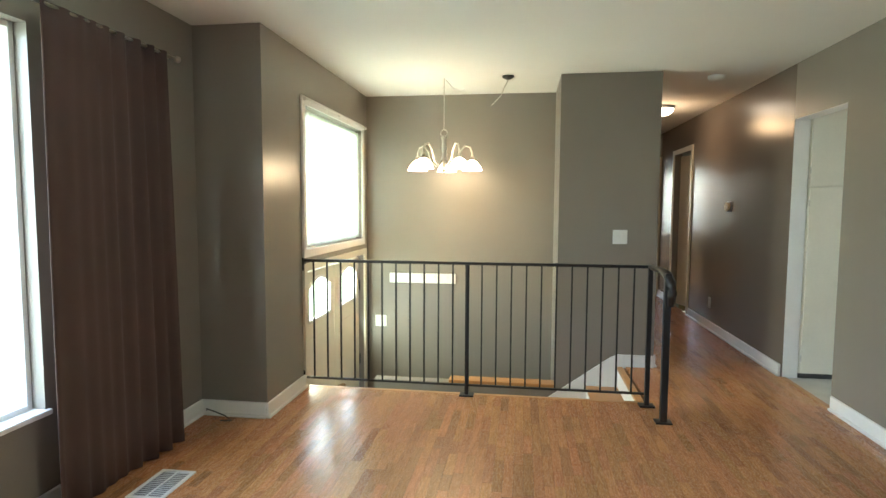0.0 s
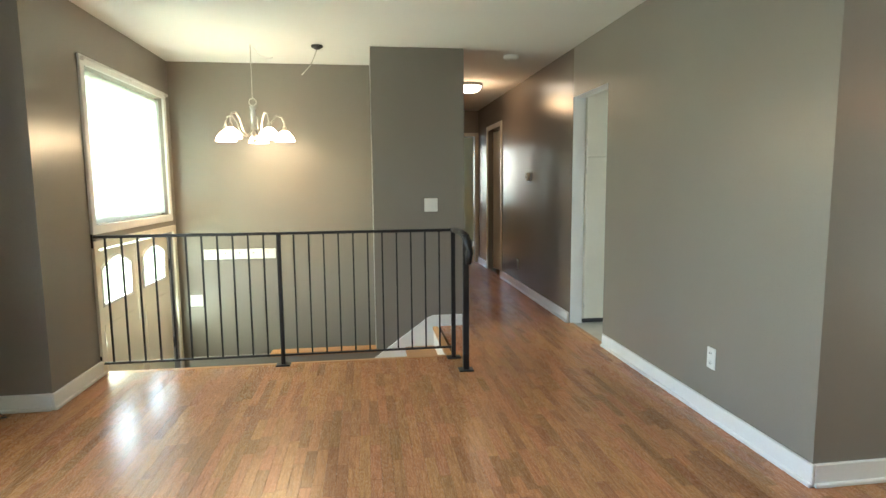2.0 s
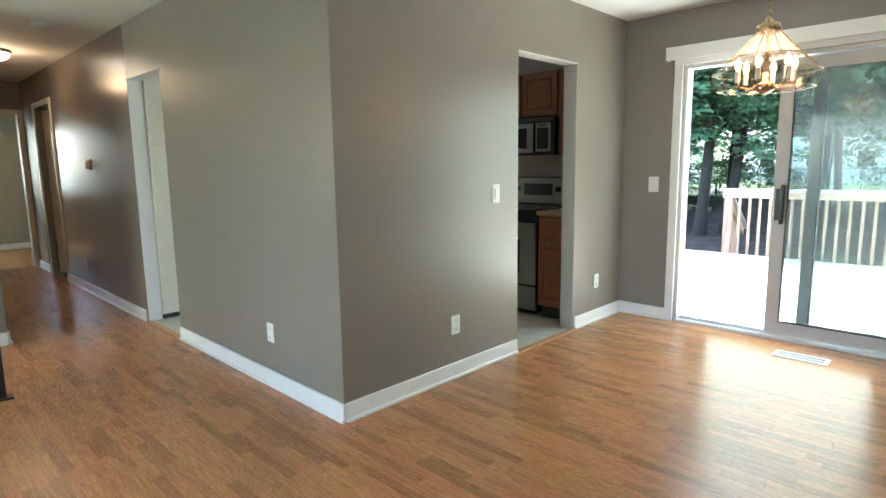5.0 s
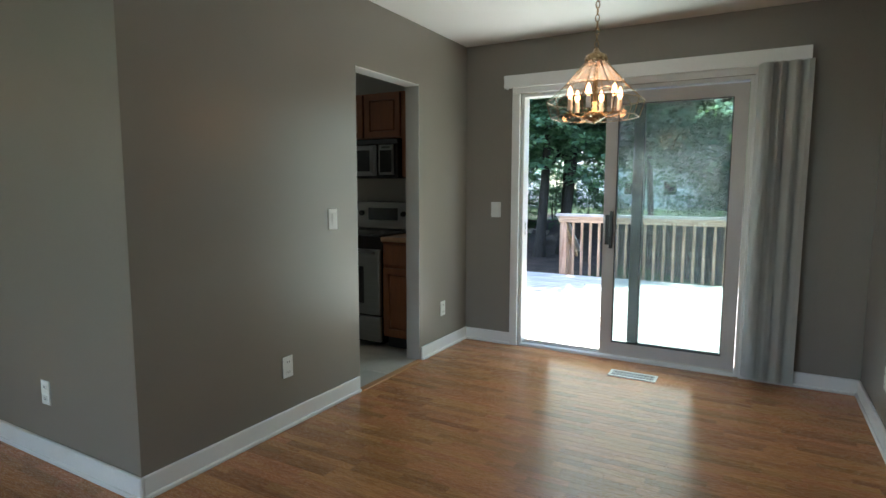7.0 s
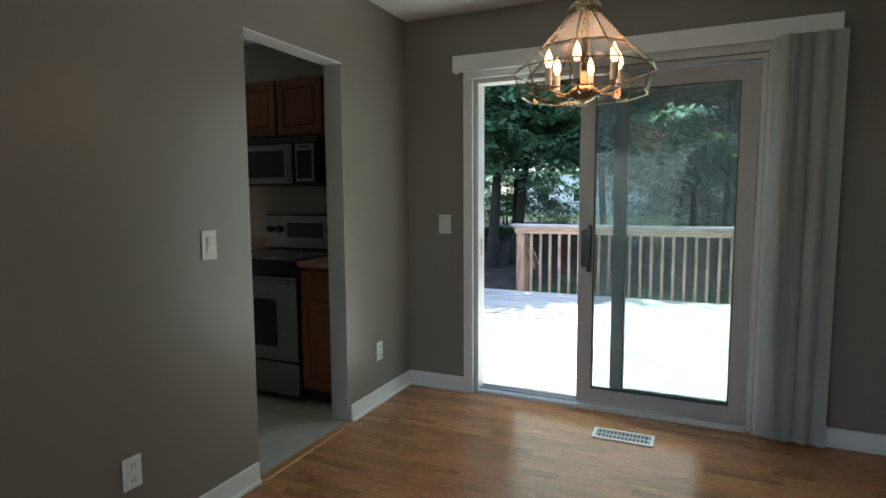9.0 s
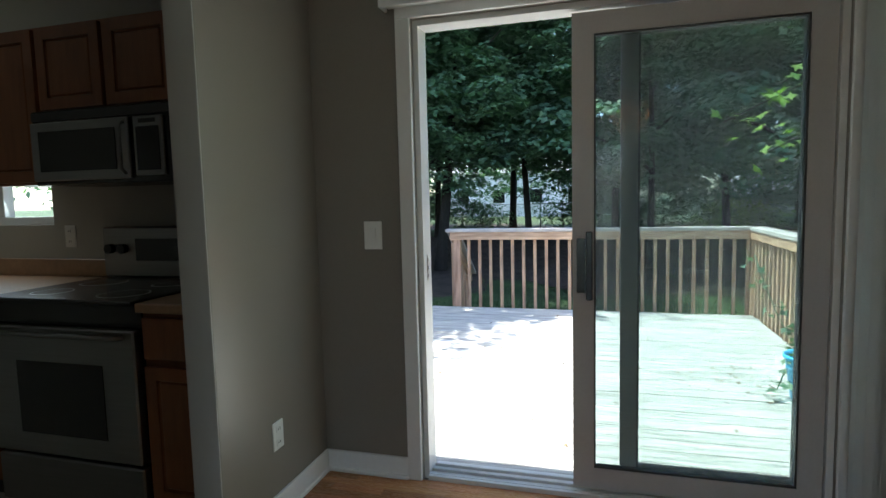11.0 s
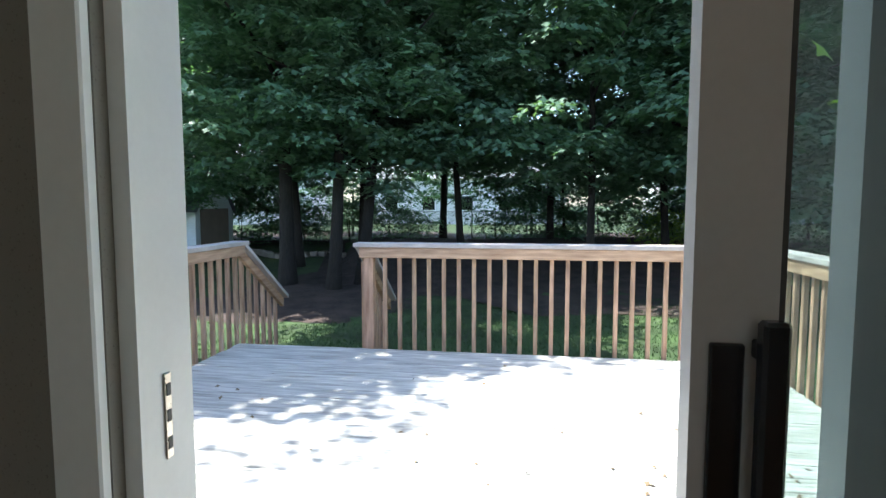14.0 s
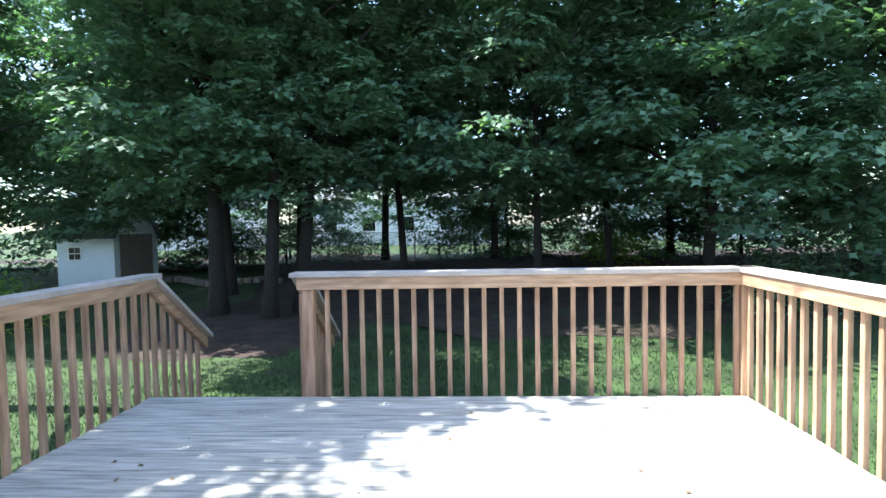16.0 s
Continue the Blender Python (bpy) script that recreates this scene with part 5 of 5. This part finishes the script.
bush(25.0, -3.6, 1.8, "leaf_shade", 60, "bush with shade-darkened leaves on the bank under the trees")
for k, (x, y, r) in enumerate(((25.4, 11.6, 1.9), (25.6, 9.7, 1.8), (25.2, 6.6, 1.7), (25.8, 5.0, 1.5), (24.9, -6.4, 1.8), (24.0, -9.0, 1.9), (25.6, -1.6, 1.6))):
    bush(x, y, r, "leaf_shade", 61 + k, "bush with shade-darkened leaves under the maples at the back of the garden")
bush(24.5, 8.3, 1.4, "leaf_shade", 58, "bush with shade-darkened leaves by the wire fence")


# ---- ground ----
def ground():
    xs = [3.1, 5, 7, 9, 11, 13, 14.5, 16, 18, 20, 22, 24, 26, 30, 40, 60, 120, 400]
    ys = [-400, -120, -60, -40, -30, -24, -20, -16, -13, -10, -8, -6, -4, -2, 0, 2, 4, 6, 8, 10, 12, 15, 20, 25, 30, 40, 60, 120, 400]
    xs = [-400, -120, -60, -30, -12, -6, -4.4] + xs
    verts = [(x, y, ground_z(x, y) if 3 < x < 70 and abs(y) < 70 else (-1.1 if x < 30 else -0.35)) for x in xs for y in ys]
    n = len(ys)
    faces = [(i * n + j, (i + 1) * n + j, (i + 1) * n + j + 1, i * n + j + 1) for i in range(len(xs) - 1) for j in range(n - 1)]
    o = sheet("ground", verts, faces, "grass")
    tagged(o, "mown green lawn that runs to the wood", kind="structure")
    ys = list(np.linspace(-30, 26, 30))
    xs = np.linspace(0, 1, 9)
    verts = []
    for u in xs:
        for y in ys:
            edge = 15.0 + 1.2 * math.sin(y * 0.5) + 0.5 * math.sin(1.7 * y) + 9.0 * min(1, max(0, (y - 4.8) / 1.6))
            x = edge + (33 - edge) * u
            verts.append((x, y, ground_z(x, y) + 0.02 + 0.42 * max(0, 1 - ((x - 22.5) / 3.0) ** 2) * (1 if y < 5 else 0.3)))
    n = len(ys)
    faces = [(i * n + j, (i + 1) * n + j, (i + 1) * n + j + 1, i * n + j + 1) for i in range(len(xs) - 1) for j in range(n - 1)]
    m = sheet("ground_mulch", verts, faces, "mulch")
    tagged(m, "dark bank of leaf mulch under the maples", kind="structure")
    for p in m.data.polygons:
        p.use_smooth = True
    verts, rings, n = [(15.4, 4.4, ground_z(15.4, 4.4) + 0.04)], (0.35, 0.7, 1.0), 28
    for q in rings:
        for k in range(n):
            a = 2 * math.pi * k / n
            w = q * (1 + 0.12 * math.sin(3 * a + 1) + 0.07 * math.sin(7 * a))
            x, y = 15.4 + 3.0 * w * math.cos(a), 4.4 + 2.5 * w * math.sin(a)
            verts.append((x, y, ground_z(x, y) + (0.04 if q < 1 else 0.01)))
    faces = [(0, 1 + k, 1 + (k + 1) % n) for k in range(n)]
    for i in range(2):
        faces += [(1 + i * n + k, 1 + (i + 1) * n + k, 1 + (i + 1) * n + (k + 1) % n, 1 + i * n + (k + 1) % n) for k in range(n)]
    tagged(sheet("ground_bare_earth", verts, faces, "mulch"), "bare dark earth and leaf mulch round the front trunks", kind="structure")


ground()


def grass_blades():
    rng = np.random.default_rng(3)
    n = 60000
    x = rng.uniform(7.6, 16, n)
    y = rng.uniform(-7, 12, n)
    z = np.array([ground_z(a, b) for a, b in zip(x, y)])
    hgt = rng.uniform(0.03, 0.075, n) * np.where(((x - 15.4) / 2.9) ** 2 + ((y - 4.4) / 2.4) ** 2 < 1, 0.1, 1.0)
    a = rng.uniform(0, 6.28, n)
    w = 0.008
    v0 = np.stack([x - w * np.cos(a), y - w * np.sin(a), z], 1)
    v1 = np.stack([x + w * np.cos(a), y + w * np.sin(a), z], 1)
    v2 = np.stack([x + rng.normal(0, 0.02, n), y + rng.normal(0, 0.02, n), z + hgt], 1)
    co = np.stack([v0, v1, v2], 1).reshape(-1)
    me = bpy.data.meshes.new("grass")
    me.vertices.add(n * 3)
    me.vertices.foreach_set("co", co.astype(np.float32))
    me.loops.add(n * 3)
    me.loops.foreach_set("vertex_index", np.arange(n * 3, dtype=np.int32))
    me.polygons.add(n)
    me.polygons.foreach_set("loop_start", np.arange(0, n * 3, 3, dtype=np.int32))
    me.update(calc_edges=True)
    me.materials.append(leafy("grass_blade", (0.018, 0.046, 0.013), (0.038, 0.082, 0.022), 0.25))
    tagged(new("grass", me), "short green lawn grass", "grass", kind="stuff")


grass_blades()


# ---- shed, fence, neighbours ----
def shed(x, y):
    z = ground_z(x, y)
    s = thing("garden_shed", (x, y, z), "pale blue-grey garden shed with a gambrel roof and small window", "shed")
    w, d, h = 1.75, 2.3, 1.65
    part("wall", boxes((x - d / 2, x + d / 2, y - w / 2, y + w / 2, z, z + h)), "shed", s)
    for i in range(11):
        z0 = z + 0.02 + i * h / 11
        part("siding_board", boxes((x - d / 2 - 0.012, x - d / 2, y - w / 2, y + w / 2, z0, z0 + h / 11 - 0.012), bevel=0.003), "shed", s)
    top = z + h
    prof = [(-d / 2 - 0.08, -0.04), (-d / 2 + 0.30, 0.46), (0, 0.72), (d / 2 - 0.30, 0.46), (d / 2 + 0.08, -0.04)]
    bm = bmesh.new()
    f = [bm.verts.new((x + a, y - w / 2 - 0.1, top + b)) for a, b in prof]
    g = [bm.verts.new((x + a, y + w / 2 + 0.1, top + b)) for a, b in prof]
    for i in range(4):
        bm.faces.new((f[i], f[i + 1], g[i + 1], g[i]))
    bmesh.ops.solidify(bm, geom=bm.faces[:], thickness=0.04)
    part("roof", bm, "roof", s)
    for yy in (y - w / 2, y + w / 2 - 0.02):
        bm = bmesh.new()
        a = [bm.verts.new((x + p * 0.95, yy, top + q - 0.02)) for p, q in prof]
        b = [bm.verts.new((x + p * 0.95, yy + 0.02, top + q - 0.02)) for p, q in prof]
        bm.faces.new(a)
        bm.faces.new(b[::-1])
        for i in range(5):
            j = (i + 1) % 5
            bm.faces.new((a[i], a[j], b[j], b[i]))
        part("gable", bm, "shed", s)
    wd = part("window", boxes((x - d / 2 - 0.03, x - d / 2 - 0.012, y + 0.12, y + 0.52, z + 0.98, z + 1.38)), "white", s, "white window frame")
    for a in (0.145, 0.33):
        for b in (1.005, 1.19):
            part("pane", boxes((x - d / 2 - 0.034, x - d / 2 - 0.029, y + a, y + a + 0.165, z + b, z + b + 0.165)), "black", wd, "dark glass pane")
    part("door", boxes((x - d / 2 + 0.25, x + d / 2 - 0.35, y - w / 2 - 0.03, y - w / 2 - 0.006, z + 0.05, z + 1.72)), "shed_door", s, "taupe double shed door")


shed(20.2, 10.6)


def wire_fence(x, y0, y1, h=1.25):
    f = thing("wire_fence", (x, (y0 + y1) / 2, ground_z(x, 0)), "grey chain-link fence at the end of the garden", "fence")
    z = ground_z(x, 0)
    n = int((y1 - y0) / 2.4)
    for i in range(n + 1):
        y = y0 + (y1 - y0) * i / n
        part("post", tube(bmesh.new(), [(x, y, z - 0.1), (x, y, z + h + 0.05)], 0.03, 8), "galv", f)
    part("top_rail", tube(bmesh.new(), [(x, y0, z + h), (x, y1, z + h)], 0.02, 6), "galv", f)
    verts, faces = [], []
    step, w = 0.13, 0.007
    k = 0
    m = int((y1 - y0) / step)
    for s in (1, -1):
        for i in range(-int(h / step), m + int(h / step)):
            ya = y0 + i * step
            yb = ya + s * h
            a, b = (ya, z), (yb, z + h)
            if min(a[0], b[0]) < y0 or max(a[0], b[0]) > y1:
                continue
            for dx in (0,):
                verts += [(x, a[0] - w, a[1]), (x, a[0] + w, a[1]), (x + 0.004, b[0] + w, b[1]), (x + 0.004, b[0] - w, b[1])]
                faces.append((k, k + 1, k + 2, k + 3))
                k += 4
    o = sheet("wire_mesh", verts, faces, "galv", f)
    tagged(o, "", kind="stuff")


wire_fence(27.0, -20, 16)


def house(x, y, w, h, label, mat="siding"):
    z = -0.4
    s = thing("neighbour_house", (x, y, z), label, "house")
    part("wall", boxes((x, x + 8, y - w / 2, y + w / 2, z - 0.5, z + h)), mat, s)
    bm = bmesh.new()
    pts = [(x - 0.4, z + h), (x + 4, z + h + 2.2), (x + 8.4, z + h)]
    a = [bm.verts.new((p, y - w / 2 - 0.4, q)) for p, q in pts]
    b = [bm.verts.new((p, y + w / 2 + 0.4, q)) for p, q in pts]
    bm.faces.new(a)
    bm.faces.new(b[::-1])
    for i in range(3):
        j = (i + 1) % 3
        bm.faces.new((a[i], a[j], b[j], b[i]))
    part("roof", bm, "roof", s)
    n = int(w / 3)
    for i in range(n):
        yy = y - w / 2 + (i + 0.5) * w / n
        wd = part("window", boxes((x - 0.05, x - 0.001, yy - 0.55, yy + 0.55, z + 1.1, z + 2.3)), "white", s, "white window frame")
        part("pane", boxes((x - 0.06, x - 0.051, yy - 0.48, yy + 0.48, z + 1.17, z + 2.23)), "black", wd, "dark window pane")


house(46, 4, 15, 3.6, "pale sided neighbour house behind the fence")
house(42, 22, 12, 5.2, "pale sided two-storey neighbour house")
house(48, -18, 14, 3.6, "pale sided neighbour house behind the wood")

wall_st = tagged(new("stone_edging"), "low line of rough grey garden stones", "stone edging")
random.seed(9)
for i in range(26):
    y = 5.5 + i * 0.27
    x = 21.0 + 0.3 * math.sin(i * 0.6)
    z = ground_z(x, y)
    bm = boxes((-0.13, 0.13, -0.12, 0.12, 0, 0.2), bevel=0.03)
    for v in bm.verts:
        v.co += noise.noise_vector(v.co * 5 + Vector((i, 0, 0))) * 0.03
    o = part("stone", bm, "stone", None)
    o.location = (x, y, z - 0.02)
    o.parent = wall_st


# ---- things on the deck ----
bk = thing("blue_bucket", (4.45, -2.50, DZ), "light blue plastic bucket with a trailing green plant", "bucket")
part("shell", lathe(bmesh.new(), (4.45, -2.50, DZ), [(0.001, 0.0), (0.115, 0.0), (0.12, 0.01), (0.155, 0.26), (0.165, 0.262), (0.168, 0.28), (0.160, 0.285), (0.15, 0.26), (0.148, 0.20)], 28), "blue", bk)
part("soil", lathe(bmesh.new(), (4.45, -2.50, DZ), [(0.149, 0.21), (0.08, 0.225), (0.001, 0.22)], 20), "soil", bk)
part("bail", tube(bmesh.new(), [(4.45 + 0.165 * math.cos(a), -2.50 + 0.17 * math.sin(a) * 0.35 - 0.06, DZ + 0.27 - 0.08 * math.sin(a)) for a in np.linspace(0, math.pi, 9)], 0.004, 6), "galv", bk, "wire handle")
rng = np.random.default_rng(8)
stems = bmesh.new()
cen, nor = [], []
for k in range(5):
    a = rng.uniform(1.2, 4.2)
    p = Vector((4.45, -2.50, DZ + 0.22))
    pts = [p]
    L = rng.uniform(0.25, 0.55) if k else 0.9
    for j in range(1, 7):
        t = j / 6
        pts.append(p + Vector((math.cos(a) * L * t * 0.55, math.sin(a) * L * t * 0.55, 0.30 * t - 0.45 * t * t * (1 if k else -0.9))))
    tube(stems, pts, 0.004, 5)
    for j in range(1, 7):
        for q in range(7):
            cen.append(np.array(pts[j]) + rng.normal(0, 0.035, 3))
            nor.append(rng.normal(0, 0.4, 3) + np.array([0, 0, 0.8]))
part("stems", stems, "leaf", bk)
me = leaf_mesh("foliage", np.array(cen), np.array(nor), rng.uniform(0.04, 0.075, len(cen)), 4)
me.materials.append(M["leaf"])
o = new("foliage", me)
o.parent = bk
o.matrix_parent_inverse = bk.matrix_basis.inverted()
n = 170
cx = np.concatenate([rng.normal(4.75, 0.30, 90), rng.uniform(3.4, 6.9, 80)])
cy = np.concatenate([rng.normal(-2.0, 0.25, 90), rng.uniform(-2.5, 1.4, 80)])
me = leaf_mesh("leaf_litter", np.stack([cx, cy, np.full(n, DZ + 0.006)], 1), np.stack([rng.normal(0, 0.3, n), rng.normal(0, 0.3, n), np.ones(n)], 1), rng.uniform(0.012, 0.045, n), 5)
me.materials.append(M["litter"])
tagged(new("leaf_litter", me), "scattered dry leaves and seeds on the deck", "leaf litter", kind="stuff")


# ---- floor pieces ----
floor = tagged(new("floor"), "glossy honey-brown oak strip floor in short narrow boards", "floor", kind="structure")
W = 0.050
LENGTHS = (0.16, 0.24, 0.33, 0.45, 0.62)


def plank_bm(length):
    return boxes((0.0002, W - 0.0002, 0.0002, length - 0.0002, -0.012, 0), bevel=0.0003)


PM = []
for L in LENGTHS:
    me = bpy.data.meshes.new("plank")
    bm = plank_bm(L)
    bm.to_mesh(me)
    bm.free()
    me.materials.append(M["plank"])
    PM.append(me)


def lay():
    rnd = random.Random(21)
    verts, faces = [], []
    single = 0
    x = XW
    while x < XE - 0.001:
        end = 0.0 if x >= 0 else (1.402 if x < XB else (2.03 if x < -1.22 else 7.12))
        y = YS - rnd.uniform(0, 0.5)
        while y < end:
            k = rnd.choices(range(5), (2, 3, 3, 2, 1))[0]
            L = LENGTHS[k]
            a, b = max(y, YS), min(y + L, end)
            if b - a > 0.004:
                whole = a == y and b == y + L
                if whole and -1.75 < x < 2.9 and -1.6 < a < 1.0 and single < 300 and (x > -1.2 or a > -0.6) and rnd.random() < 0.9:
                    o = new("plank", PM[k])
                    o.parent = floor
                    o.location = (x, a, 0)
                    single += 1
                else:
                    q = len(verts)
                    x0, x1, g = x + 0.0002, min(x + W, XE) - 0.0002, 0.0002
                    c = 0.0003
                    verts += [(x0, a + g, -0.003), (x1, a + g, -0.003), (x1, b - g, -0.003), (x0, b - g, -0.003),
                              (x0 + c, a + g + c, 0), (x1 - c, a + g + c, 0), (x1 - c, b - g - c, 0), (x0 + c, b - g - c, 0)]
                    faces += [(q + 4, q + 5, q + 6, q + 7), (q, q + 1, q + 5, q + 4), (q + 1, q + 2, q + 6, q + 5), (q + 2, q + 3, q + 7, q + 6), (q + 3, q, q + 4, q + 7)]
            y += L
        x += W
    o = sheet("planks", verts, faces, "plank_far", floor)
    tagged(o, "", kind="stuff")


lay()
structure("floor_bedroom", boxes((-2.6, 0.9, 7.125, 9.4, -0.012, -0.001)), "oak", "oak bedroom floor")

kt = tagged(new("floor_kitchen_tiles"), "pale square vinyl tiles on the kitchen floor", "floor", kind="structure")
bm = boxes((0.001, 0.303, 0.001, 0.303, -0.008, 0), bevel=0.001)
tile = bpy.data.meshes.new("tile")
bm.to_mesh(tile)
bm.free()
tile.materials.append(M["tile"])
for i in range(10):
    for j in range(12):
        x, y = 0.0 + i * 0.304, 0.02 + j * 0.304
        if x < 0.1 and not 2.10 < y + 0.15 < 2.85:
            if x + 0.304 <= 0.115:
                continue
        if x + 0.304 > XE:
            continue
        o = new("tile", tile)
        o.parent = kt
        o.location = (x, y, -0.002)
